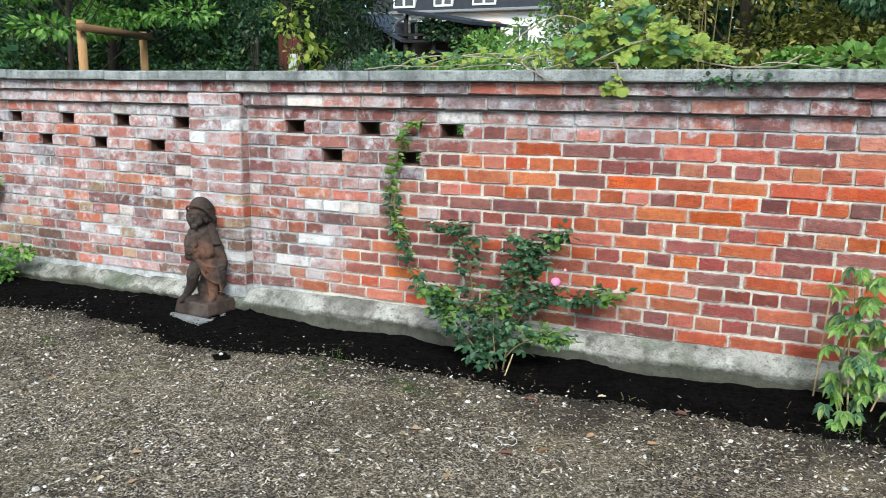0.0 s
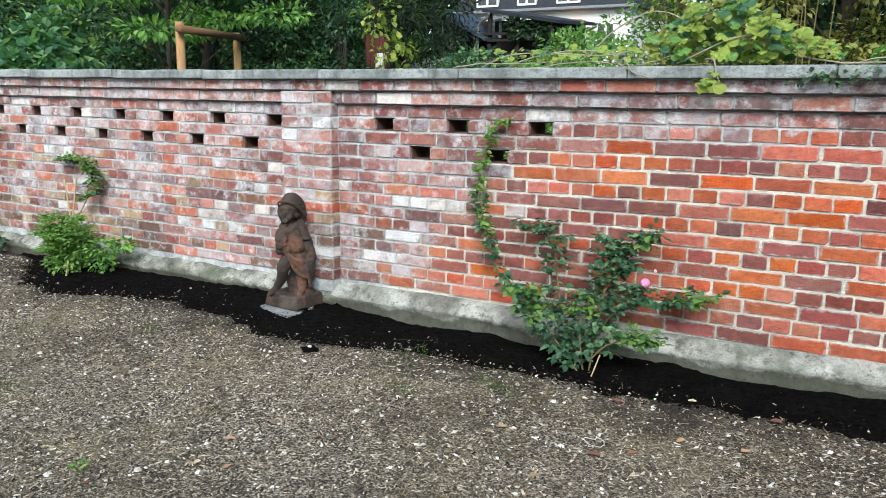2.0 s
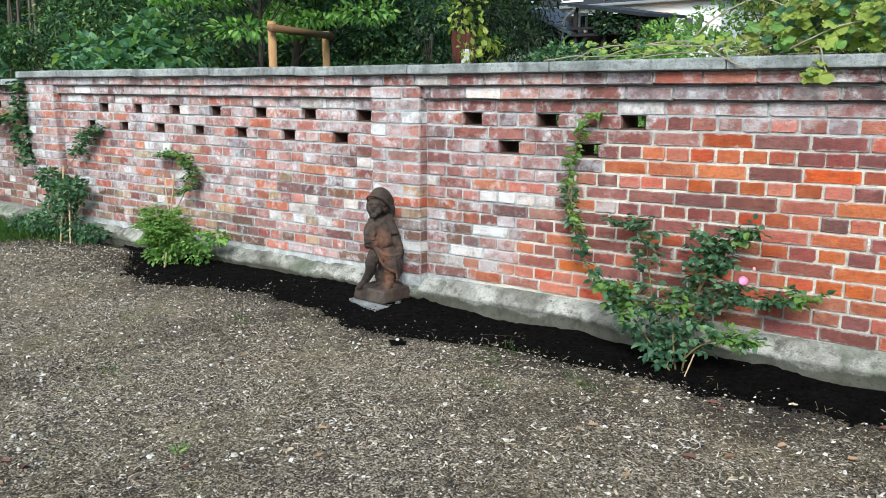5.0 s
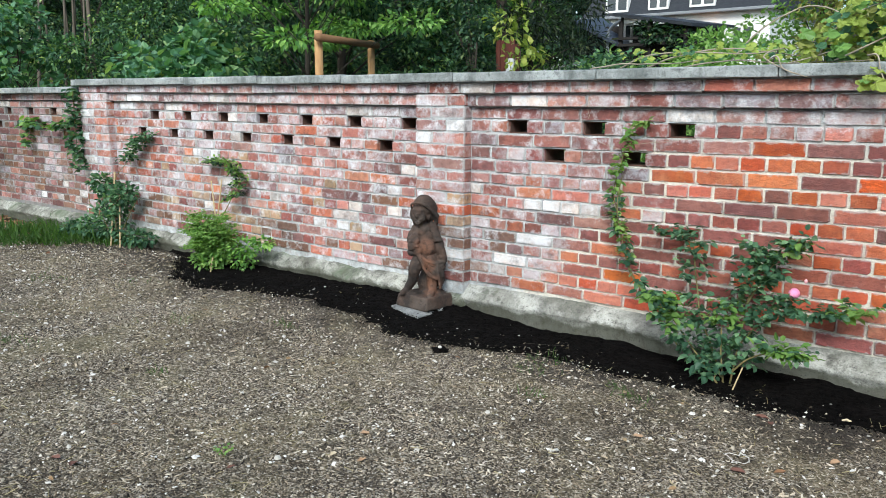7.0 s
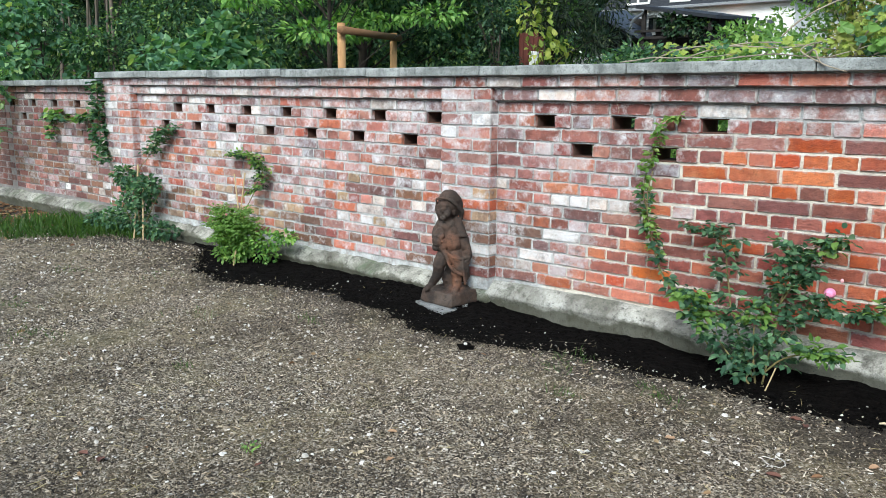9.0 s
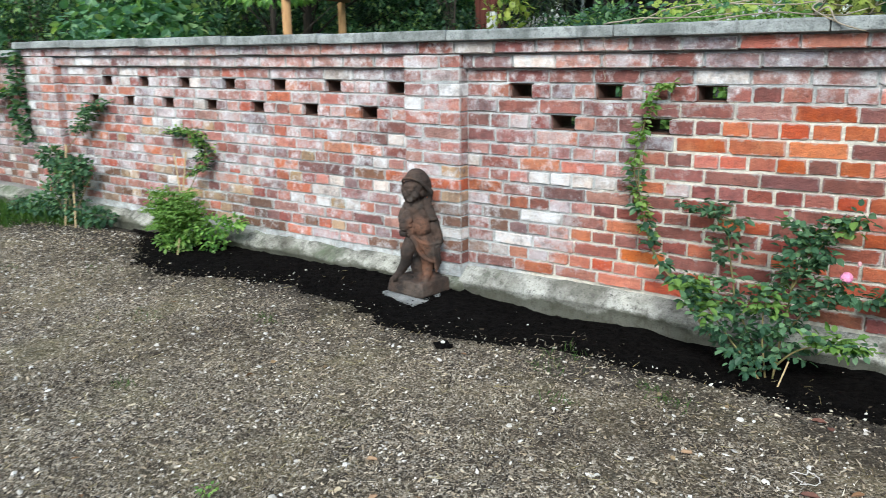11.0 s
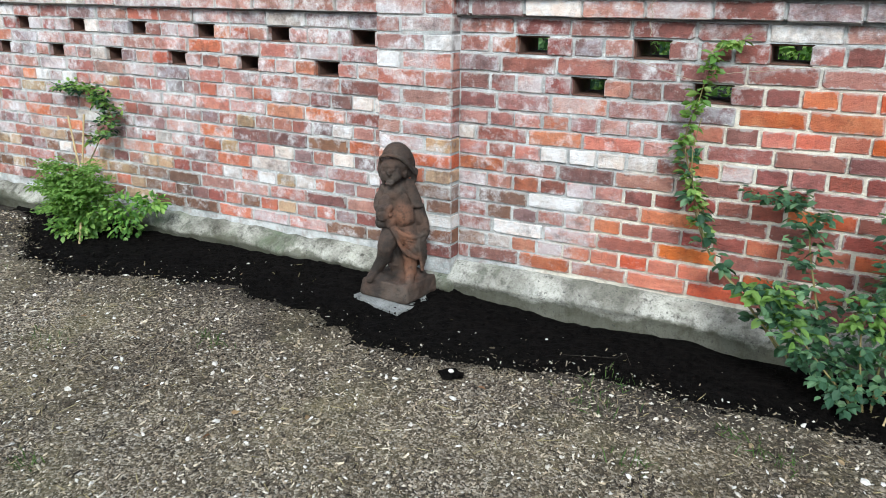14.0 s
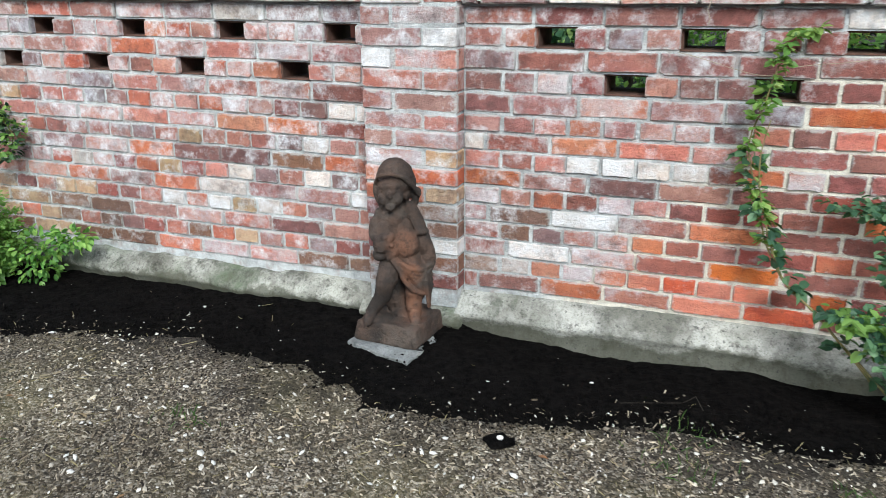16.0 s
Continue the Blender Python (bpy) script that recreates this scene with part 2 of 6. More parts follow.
def concrete_material(name, light, dark, moss=0.0, streak=0.5, damp_shade=None):
    n = Nodes(name, 0.92)
    p = n.place()
    c = n.mix(n.ramp(n.noise(p, 2.6, 10, 0.72), (0.40, 0.0), (0.60, 1.0)), dark, light)
    c = n.mix(n.ramp(n.noise(p, 120, 4, 0.7), (0.50, 0.0), (0.66, 0.5)), c, tuple(0.5 * x for x in dark))
    c = n.mix(n.math("MULTIPLY", n.ramp(n.noise(p, 22, 7, 0.75), (0.52, 0.0), (0.68, 1.0)), streak), c, tuple(0.35 * x for x in dark))
    run = n.add("ShaderNodeMapping", Vector=p)
    run.inputs["Scale"].default_value = (1.0, 1.0, 0.3)
    c = n.mix(n.math("MULTIPLY", n.ramp(n.noise(run.outputs[0], 9, 7, 0.7), (0.52, 0.0), (0.66, 0.8)), streak), c, tuple(0.45 * x for x in dark))
    if moss:
        c = n.mix(n.math("MULTIPLY", n.ramp(n.noise(p, 3.1, 6, 0.7), (0.50, 0.0), (0.66, 1.0)), moss), c, (0.10, 0.13, 0.075))
    if damp_shade is not None:
        # ragged lower band: splashed soil and damp, with the face's shade put into colour
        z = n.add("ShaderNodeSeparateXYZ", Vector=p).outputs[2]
        line = n.math("ADD", n.math("SUBTRACT", z, damp_shade), n.math("MULTIPLY", n.math("SUBTRACT", n.noise(p, 2.3, 7, 0.7), 0.5), 0.26))
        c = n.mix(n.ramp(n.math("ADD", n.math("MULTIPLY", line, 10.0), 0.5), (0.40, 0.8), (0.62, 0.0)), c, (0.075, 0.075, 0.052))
    holes = n.ramp(n.voronoi(p, 55).outputs["Distance"], (0.04, 0.0), (0.22, 1.0))
    c = n.mix(n.ramp(n.noise(p, 70, 2, 0.4), (0.66, 0.0), (0.74, 0.7)), c, (0.05, 0.05, 0.05))
    n.bump(n.math("ADD", n.noise(p, 60, 8, 0.7), n.math("MULTIPLY", holes, 0.15)), 0.7, 0.012)
    return n.color(c)


def soil_material():
    n = Nodes("soil", 0.97)
    p = n.place()
    c = n.mix(n.ramp(n.noise(p, 35, 8, 0.75), (0.4, 0.0), (0.7, 1.0)), (0.0028, 0.0026, 0.0026), (0.014, 0.012, 0.011))
    n.out.inputs["Specular IOR Level"].default_value = 0.04
    n.bump(n.noise(p, 120, 8, 0.75), 0.9, 0.02)
    return n.color(c)


def ground_material():
    n = Nodes("trodden_ground", 0.95)
    p = n.place()
    cell = n.voronoi(p, 130)
    speck = n.add("ShaderNodeSeparateXYZ", Vector=cell.outputs["Color"]).outputs[0]
    c = n.ramp(speck, (0.0, (0.022, 0.018, 0.013)), (0.40, (0.115, 0.090, 0.062)), (0.70, (0.30, 0.245, 0.175)), (0.94, (0.52, 0.46, 0.375)))
    c = n.mix(n.ramp(n.noise(p, 1.6, 5, 0.6), (0.42, 0.0), (0.68, 0.55)), c, (0.24, 0.195, 0.105))
    c = n.mix(n.ramp(n.noise(p, 7, 6, 0.7), (0.50, 0.0), (0.68, 0.75)), c, (0.045, 0.036, 0.027))
    c = n.mix(n.ramp(n.noise(p, 1.1, 7, 0.68), (0.46, 0.0), (0.62, 0.5)), c, n.mix(1.0, c, (0.34, 0.31, 0.28), "MULTIPLY"))
    c = n.mix(n.ramp(n.noise(p, 1.9, 6, 0.65), (0.54, 0.0), (0.66, 0.22)), c, (0.20, 0.18, 0.085))
    # soil carried out from the bed
    out = n.math("ADD", n.add("ShaderNodeSeparateXYZ", Vector=p).outputs[1], n.math("MULTIPLY", n.noise(p, 2.2, 7, 0.7), 1.6))
    c = n.mix(n.ramp(n.math("MULTIPLY", n.math("SUBTRACT", out, 3.5), 0.6), (0.35, 0.0), (0.75, 0.85)), c, (0.022, 0.018, 0.015))
    n.bump(n.math("ADD", n.noise(p, 140, 6, 0.75), n.math("MULTIPLY", cell.outputs["Distance"], -0.6)), 0.9, 0.012)
    return n.color(c)


def island_material(name, *stops, rough=0.9, scale=60, spec=0.3, dust=0.0):
    """Pieces of one mesh, each with a colour of its own."""
    n = Nodes(name, rough)
    n.out.inputs["Specular IOR Level"].default_value = spec
    c = n.ramp(n.island(), *stops)
    c = n.mix(n.ramp(n.noise(n.place(), scale, 4, 0.6), (0.45, 0.0), (0.75, 0.45)), c, tuple(0.4 * x for x in stops[0][1]))
    if dust:
        p = n.place()
        c = n.mix(n.ramp(n.noise(p, 1.1, 7, 0.68), (0.46, 0.0), (0.62, dust)), c, n.mix(1.0, c, (0.30, 0.27, 0.24), "MULTIPLY"))
        c = n.mix(n.ramp(n.noise(p, 1.9, 6, 0.65), (0.54, 0.0), (0.66, 0.45 * dust)), c, (0.24, 0.215, 0.085))
    return n.color(c)


def leaf_material(name, *stops, shine=0.45):
    n = Nodes(name, shine)
    c = n.ramp(n.island(), *stops)
    c = n.mix(n.ramp(n.noise(n.place(), 9, 3, 0.5), (0.4, 0.0), (0.7, 0.4)), c, tuple(0.5 * x for x in stops[0][1]))
    n.color(c)
    # thin leaves let light through
    through_light = n.add("ShaderNodeBsdfTranslucent", Color=n.mix(1.0, c, (1.15, 1.25, 0.45), "MULTIPLY"))
    mixer = n.t.nodes.new("ShaderNodeMixShader")
    mixer.inputs[0].default_value = 0.4
    n.t.links.new(n.out.outputs[0], mixer.inputs[1])
    n.t.links.new(through_light.outputs[0], mixer.inputs[2])
    n.t.links.new(mixer.outputs[0], n.t.nodes["Material Output"].inputs[0])
    return n.m


def plain(name, a, b, rough=0.7, scale=20, bump=0.3, stretch=None, metal=0.0):
    n = Nodes(name, rough)
    n.out.inputs["Metallic"].default_value = metal
    p = n.coords()
    if stretch:
        m = n.add("ShaderNodeMapping", Vector=p)
        m.inputs["Scale"].default_value = stretch
        p = m.outputs[0]
    f = n.noise(p, scale, 6, 0.65)
    n.bump(n.noise(p, scale * 4, 6, 0.7), bump, 0.006)
    return n.color(n.mix(n.ramp(f, (0.3, 0.0), (0.7, 1.0)), a, b))


MORTAR = mortar_material()
COPING = concrete_material("coping_concrete", (0.42, 0.44, 0.435), (0.20, 0.215, 0.21), 0.0, 0.8)
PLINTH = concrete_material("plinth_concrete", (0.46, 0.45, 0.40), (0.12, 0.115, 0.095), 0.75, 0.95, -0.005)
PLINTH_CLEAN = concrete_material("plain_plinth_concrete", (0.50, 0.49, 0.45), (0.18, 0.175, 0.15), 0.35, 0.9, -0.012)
SOIL = soil_material()
GROUND = ground_material()
BARK = plain("bark", (0.030, 0.024, 0.019), (0.060, 0.048, 0.038), 0.95, 8, 1.0, (3, 3, 0.6))
STEM = plain("green_stem", (0.16, 0.17, 0.06), (0.22, 0.15, 0.07), 0.7, 30)
TWIG = plain("dry_twig", (0.42, 0.36, 0.28), (0.26, 0.21, 0.15), 0.85, 40)
CANE = plain("bamboo_cane", (0.52, 0.40, 0.23), (0.42, 0.30, 0.16), 0.6, 40)
TIMBER = plain("peeled_timber", (0.46, 0.27, 0.12), (0.34, 0.18, 0.08), 0.8, 9, 0.6, (8, 8, 1))
LEAF_ROSE = leaf_material("rose_leaf", (0.0, (0.031, 0.080, 0.047)), (0.6, (0.092, 0.195, 0.109)), (1.0, (0.236, 0.389, 0.212)))
LEAF_YOUNG = leaf_material("young_leaf", (0.0, (0.120, 0.240, 0.054)), (1.0, (0.276, 0.432, 0.120)))
LEAF_BUSH = leaf_material("bush_leaf", (0.0, (0.098, 0.207, 0.052)), (0.6, (0.207, 0.368, 0.098)), (1.0, (0.380, 0.540, 0.161)))
# near-black first stops of dark, tree and needle leaves paint the crowns' shaded gaps
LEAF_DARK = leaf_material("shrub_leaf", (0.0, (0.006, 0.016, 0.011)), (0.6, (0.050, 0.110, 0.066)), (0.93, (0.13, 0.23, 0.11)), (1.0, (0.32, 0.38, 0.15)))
LEAF_TREE = leaf_material("tree_leaf", (0.0, (0.013, 0.036, 0.019)), (0.6, (0.092, 0.205, 0.108)), (0.9, (0.22, 0.36, 0.14)), (1.0, (0.42, 0.52, 0.16)))
LEAF_BEECH = leaf_material("beech_leaf", (0.0, (0.072, 0.180, 0.048)), (0.5, (0.180, 0.372, 0.090)), (1.0, (0.408, 0.624, 0.168)))
LEAF_OLIVE = leaf_material("olive_leaf", (0.0, (0.051, 0.059, 0.017)), (0.6, (0.300, 0.312, 0.090)), (1.0, (0.576, 0.516, 0.156)))
LEAF_VINE = leaf_material("vine_leaf", (0.0, (0.190, 0.269, 0.056)), (0.6, (0.370, 0.448, 0.101)), (1.0, (0.560, 0.560, 0.146)))
# first stop near black here too, for shade between the needles
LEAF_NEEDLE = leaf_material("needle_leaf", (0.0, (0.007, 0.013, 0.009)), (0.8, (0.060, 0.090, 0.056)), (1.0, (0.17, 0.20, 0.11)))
LEAF_HAZEL = leaf_material("hazel_leaf", (0.0, (0.054, 0.138, 0.078)), (0.6, (0.144, 0.300, 0.168)), (0.9, (0.288, 0.468, 0.228)), (1.0, (0.540, 0.624, 0.240)))
GREY_BARK = plain("grey_bark", (0.17, 0.14, 0.11), (0.10, 0.085, 0.07), 0.95, 8, 1.0, (3, 3, 0.6))
GRASS = leaf_material("grass_blade", (0.0, (0.035, 0.085, 0.018)), (1.0, (0.09, 0.17, 0.035)))
PETAL = plain("rose_petal", (0.88, 0.36, 0.54), (0.80, 0.24, 0.44), 0.5, 30)

# ---- the wall: plan and course lines ----
FACE = 4.40        # the wall's front face
DEEP = 0.25        # one brick thick
HEADER = 0.1325
STRETCHER = 0.265
LAST = 14          # courses under the top of the upper row of openings


def bed(k, x):
    """The height of the bed line above course k at x; the courses sag a little, as laid."""
    base = {-3: 1.424, -2: 1.349, -1: 1.268}.get(k, 1.190 - 0.0785 * k)
    sag = interp(x, [-5.0, -3.9, -2.8, -1.8, -0.5], [0.006, 0.010, 0.024, 0.016, 0.0])
    return base + sag * interp(k, [0, 4, 9, 14, 16], [0, -1, 0, 1, 1]) + 0.0065 * max(0.0, -3.5 - max(x, -8.5))


def brick_mesh(name, length, height, depth, seed):
    """A hand-made brick: uneven outline, rubbed arrises, front face at y = 0."""
    rnd = random.Random(seed)
    hx, hz = length / 2, height / 2
    outline = []
    for sx, sz in ((-1, -1), (1, -1), (1, 1), (-1, 1)):
        cx, cz = (rnd.uniform(0.003, 0.007), rnd.uniform(0.003, 0.006)) if rnd.random() < 0.88 else (rnd.uniform(0.009, 0.020), rnd.uniform(0.006, 0.013))
        pair = [(sx * hx, sz * (hz - cz)), (sx * (hx - cx), sz * hz)]
        outline += pair if sx * sz > 0 else pair[::-1]
        if sx == sz:
            outline.append((rnd.uniform(-0.3, 0.3) * hx, sz * (hz - rnd.uniform(-0.001, 0.003))))
        else:
            outline.append((sx * (hx - rnd.uniform(-0.001, 0.003)), rnd.uniform(-0.3, 0.3) * hz))
    n = len(outline)
    ring0 = [(x + rnd.uniform(-1, 1) * 0.0020, 0.010, z + rnd.uniform(-1, 1) * 0.0020) for x, z in outline]
    ring1 = []
    for x, z in outline:
        cut = rnd.uniform(0.0022, 0.0050)
        ring1.append((x - math.copysign(cut, x) if abs(x) > hx * 0.8 else x, rnd.uniform(-0.0015, 0.0015), z - math.copysign(cut, z) if abs(z) > hz * 0.6 else z))
    verts = ring1 + ring0 + [(x, depth, z) for x, z in outline] + [(rnd.uniform(-0.03, 0.03), rnd.uniform(-0.003, 0.001), rnd.uniform(-0.008, 0.008))]
    faces = []
    for i in range(n):
        j = (i + 1) % n
        faces += [(3 * n, i, j), (i, n + i, n + j, j), (n + i, 2 * n + i, 2 * n + j, n + j)]
    me = bpy.data.meshes.new(name)
    me.from_pydata(verts, [], faces)
    me.materials.append(BRICK["r"])
    me.update()
    return me


LONG = [brick_mesh("brick_long", 0.253, 0.066, 0.24, 100 + i) for i in range(10)]
SHORT = [brick_mesh("brick_short", 0.1205, 0.066, 0.24, 200 + i) for i in range(10)]
pick = random.Random(7)


def tone_for(k, x):
    """The kind of brick for a course and a place along the wall."""
    z = bed(k, x)
    if k <= -1:
        return pick.choice("mmmgggdgpr" if x > -1.9 else ("mmgppprrwg" if x > -3.6 else "mppppgwrpg"))
    clean = x > interp(z, [0.1, 0.3, 0.45, 0.6, 1.0, 1.1, 1.2], [-2.75, -2.35, -2.2, -1.95, -1.85, -1.4, -0.5])
    if clean:
        return pick.choice("rrrrrrmmmmdmoor" if x > -0.35 else "rrrrrrrroooorrrmmmd")
    if x < -3.9 and z < 0.5:
        return pick.choice("bbbbyyppprrmwm" if x > -7.5 else "bbbmmdgpw")
    # west stretch: the trees' shade put into darker kinds of brick
    if x < -8:
        return pick.choice("mbbgbddgbdgpb")
    return pick.choice("mmppppppppprrrogwggym")


def lay(parent, x0, x1, k, face=FACE, phase=0.0, pitch=HEADER, openings=(), tones="", back=False, joint=0.0095, depth=1.0, flush=False, splits=None):
    """Lays the bricks of one course between x0 and x1, left to right, each an object under parent."""
    cuts = [x0]
    n = math.ceil((x0 - phase) / pitch + 0.2)
    while phase + n * pitch < x1 - 0.2 * pitch:
        cuts.append(phase + n * pitch)
        n += 1
    if splits is not None:
        cuts = [x0, *splits]
    cuts.append(x1)
    spans = []
    for a, b in zip(cuts, cuts[1:]):
        a += pick.uniform(-0.004, 0.004) if a != x0 else 0
        if any(o - 0.03 < (a + b) / 2 < o + HEADER + 0.03 for o in openings):
            continue
        for o in openings:
            if a < o + 0.145 < b:
                a = o + 0.145 - joint / 2
            if a < o < b:
                b = o + joint / 2
        spans.append((a, b))
    if flush:
        spans[0] = (spans[0][0] - joint / 2, spans[0][1])
        spans[-1] = (spans[-1][0], spans[-1][1] + joint / 2)
    if back:
        spans = spans[::-1]
    for i, (a, b) in enumerate(spans):
        w = b - a - joint
        if w < 0.025:
            continue
        xm = (a + b) / 2
        top, low = bed(k, xm), bed(k + 1, xm)
        h = top - low - 0.0082 + pick.uniform(-0.0035, 0.0025)
        me = pick.choice(LONG if w > 0.17 else SHORT)
        ob = new("brick", me)
        ob.parent = parent
        letter = tones[i] if i < len(tones) and tones[i] in BRICK else tone_for(k, xm)
        ob.material_slots[0].link = "OBJECT"
        ob.material_slots[0].material = BRICK[letter]
        lean = math.atan2(bed(k, xm - 0.1) - bed(k, xm + 0.1), 0.2)
        ob.matrix_basis = Matrix.LocRotScale((xm, face + pick.uniform(-0.0045, 0.004), (top + low) / 2 + pick.uniform(-0.002, 0.002)),
                                             Euler((pick.uniform(-0.02, 0.02), lean + pick.uniform(-0.008, 0.008), pick.uniform(-0.012, 0.012))),
                                             (w / (0.253 if w > 0.17 else 0.1205), depth, h / 0.066))


def core(bm, x0, x1, k, openings=(), front=FACE + 0.0085, back=FACE + DEEP - 0.004, low=0.0):
    """The mortar of one course, cut where openings go through."""
    edges = [x0]
    for o in sorted(openings):
        edges += [o - 0.009, o + 0.145 + 0.009]
    edges.append(x1)
    for a, b in zip(edges[::2], edges[1::2]):
        steps = max(1, int((b - a) / 0.5))
        for s in range(steps):
            p, q = a + (b - a) * s / steps, a + (b - a) * (s + 1) / steps
            v = [bm.verts.new(c) for c in ((p, front, bed(k + 1, p) + low), (q, front, bed(k + 1, q) + low), (q, back, bed(k + 1, q) + low), (p, back, bed(k + 1, p) + low),
                                           (p, front, bed(k, p)), (q, front, bed(k, q)), (q, back, bed(k, q)), (p, back, bed(k, p)))]
            for f in ((0, 1, 5, 4), (1, 2, 6, 5), (2, 3, 7, 6), (3, 0, 4, 7), (4, 5, 6, 7), (3, 2, 1, 0)):
                bm.faces.new([v[i] for i in f])


EAST_HOLES = {0: [-2.820, -2.290, -1.760], 2: [-2.554, -2.030]}
MID_HOLES = {0: [-3.725 - 0.531 * i for i in range(7)], 2: [-3.953 - 0.531 * i for i in range(7)]}
WEST_HOLES = {0: [-8.36 - 0.56 * i for i in range(9)], 2: [-8.64 - 0.56 * i for i in range(8)]}
# kinds of brick, course by course: the east bay from the pier rightwards, the middle bay from the pier leftwards
EAST_TONES = {
    -1: "mmmmmwpmpmrmpgg", 0: "mrmgpmmmmmrmprm", 1: "gmrmmmprdmrrm", 2: "mmpmrmmmmrrrrrrd", 3: "mmrpgooodoro", 4: "pmprmppmrmrrrrmr", 5: "wmorpmmddroomm",
    6: "pmrwwwwmrpmmmmmr", 7: "omdpmmmmrrmo", 8: "pprmppmmmmmrrmmr", 9: "mbwmommmmm", 10: "mbgrpommmmrmroo", 11: "mwpmommmrr", 12: "bwoprrrromrmmmrr", 13: "mmrprrmmrm",
}
MID_TONES = {
    -1: "gmwgpprp", 0: "pgrpproppmgpwpmp", 1: "mprpopppmp", 2: "mpprprppprpgwpp", 3: "dpmppgppmp", 4: "wwdmpprpprpgppr", 5: "mooprpppr", 6: "ppwdmppyrgpppm", 7: "rbddrpgpwp",
    8: "rgwpgwrmyrmpwrm", 9: "wpmwrmrppb", 10: "ppgrwywrwrmmyyp", 11: "pmrppbbyyb", 12: "mmgrpyrbrmdbrby", 13: "bbrprbbyb",
}
S_PHASE = [-2.63, -2.65, -2.755, -2.60, -2.74, -2.66, -2.78]
S_PHASE_MID = [-3.79, -3.80, -3.77, -3.76, -3.90, -3.78, -3.92]
EAST_END, EAST_FAR, MID0, PIER0, PIER1, WEST_PIER0, WEST_PIER1, WEST_END = 0.75, 4.5, -7.56, -3.52, -3.11, -8.08, -7.56, -10.6


def bay(name, label, x0, x1, openings, tones, phases, h_phase, back, top=-1):
    bm = bmesh.new()
    for k in range(top, LAST + 1):
        core(bm, x0, x1, k, openings.get(k, ()))
    wall = tagged(part(name, bm, MORTAR), label, "wall", kind="structure")
    for k in range(top, LAST):
        if k % 2 == 0:
            lay(wall, x0, x1, k, phase=openings[k][0] if k in openings else h_phase, openings=openings.get(k, ()), tones=tones.get(k, ""), back=back)
        else:
            ph = phases[(k - 1) // 2] if k > 0 else phases[0] + 0.06
            lay(wall, x0, x1, k, phase=ph, pitch=STRETCHER, tones=tones.get(k, ""), back=back)
    return wall


bay("wall_east", "weathered red brick garden wall in English bond, repointed in cream mortar", PIER1, EAST_END, EAST_HOLES, EAST_TONES, S_PHASE, -2.820, False)
bay("wall_middle", "weathered pinkish brick garden wall pierced by two rows of openings", MID0, PIER0, MID_HOLES, MID_TONES, S_PHASE_MID, -3.725, True)
bay("wall_west", "lower stretch of old brick garden wall with openings, tree shade put into its colours", WEST_END, WEST_PIER0, WEST_HOLES, {}, [p - 5.2 for p in S_PHASE], -8.36, True)

# brick-brown reveals added inside the openings, the recess shade put into their colour
REVEAL = plain("shaded_reveal", (0.15, 0.075, 0.055), (0.07, 0.042, 0.034), 0.92, 30, 0.8)


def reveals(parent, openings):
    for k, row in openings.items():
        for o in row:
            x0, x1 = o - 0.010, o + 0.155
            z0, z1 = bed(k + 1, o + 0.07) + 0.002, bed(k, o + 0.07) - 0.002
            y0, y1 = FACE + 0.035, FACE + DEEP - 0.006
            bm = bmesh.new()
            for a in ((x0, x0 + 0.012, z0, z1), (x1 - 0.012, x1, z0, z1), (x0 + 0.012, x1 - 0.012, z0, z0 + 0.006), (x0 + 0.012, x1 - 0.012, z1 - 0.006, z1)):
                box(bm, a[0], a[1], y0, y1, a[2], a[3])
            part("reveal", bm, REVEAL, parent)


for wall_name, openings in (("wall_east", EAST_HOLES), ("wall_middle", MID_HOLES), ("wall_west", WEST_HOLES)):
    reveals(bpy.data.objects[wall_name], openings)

# plain continuation of the wall past what is seen
for name, a, b in (("wall_east_far", EAST_END, EAST_FAR), ("wall_west_far", -15.0, WEST_END)):
    bm = bmesh.new()
    for k in range(-1, LAST + 1):
        core(bm, a, b, k, front=FACE + 0.006)
    far = tagged(part(name, bm, MORTAR), "plain continuation of the red brick garden wall", "wall", kind="structure")
    bm = bmesh.new()
    for k in range(-1, LAST):
        step = HEADER if k % 2 == 0 else STRETCHER
        x = a + 0.01
        while x + step < b:
            box(bm, x, x + step - 0.012, FACE, FACE + 0.1, bed(k + 1, x) + 0.006, bed(k, x) - 0.006)
            x += step
    tagged(part("bricks", bm, BRICK_FAR, far), kind="stuff")


def pier(name, label, x0, x1, top, tones):
    bm = bmesh.new()
    for k in range(top, LAST + 1):
        core(bm, x0 + 0.005, x1 - 0.005, k, front=FACE - 0.068, back=FACE + DEEP + 0.03)
    ob = tagged(part(name, bm, MORTAR), label, "pier", kind="structure")
    for k in range(top, LAST):
        split = [x0 + (STRETCHER if k % 2 == 0 else HEADER)]
        if x1 - x0 > 0.45:
            split = [x0 + STRETCHER, x0 + STRETCHER + HEADER] if k % 2 == 0 else [x0 + HEADER, x0 + 2 * HEADER]
        lay(ob, x0, x1, k, face=FACE - 0.074, splits=split, tones=tones.get(k, ""), joint=0.0075, flush=True)
    return ob


pier("pier_east", "square brick pier, pale pink and orange bricks, in the garden wall", PIER0, PIER1, -2,
     {-2: "pr", -1: "mm", 0: "pw", 1: "wp", 2: "rp", 3: "pp", 4: "pp", 5: "pp", 6: "py", 7: "oo", 8: "ry", 9: "mb", 10: "mb", 11: "mw", 12: "bb", 13: "bm"})
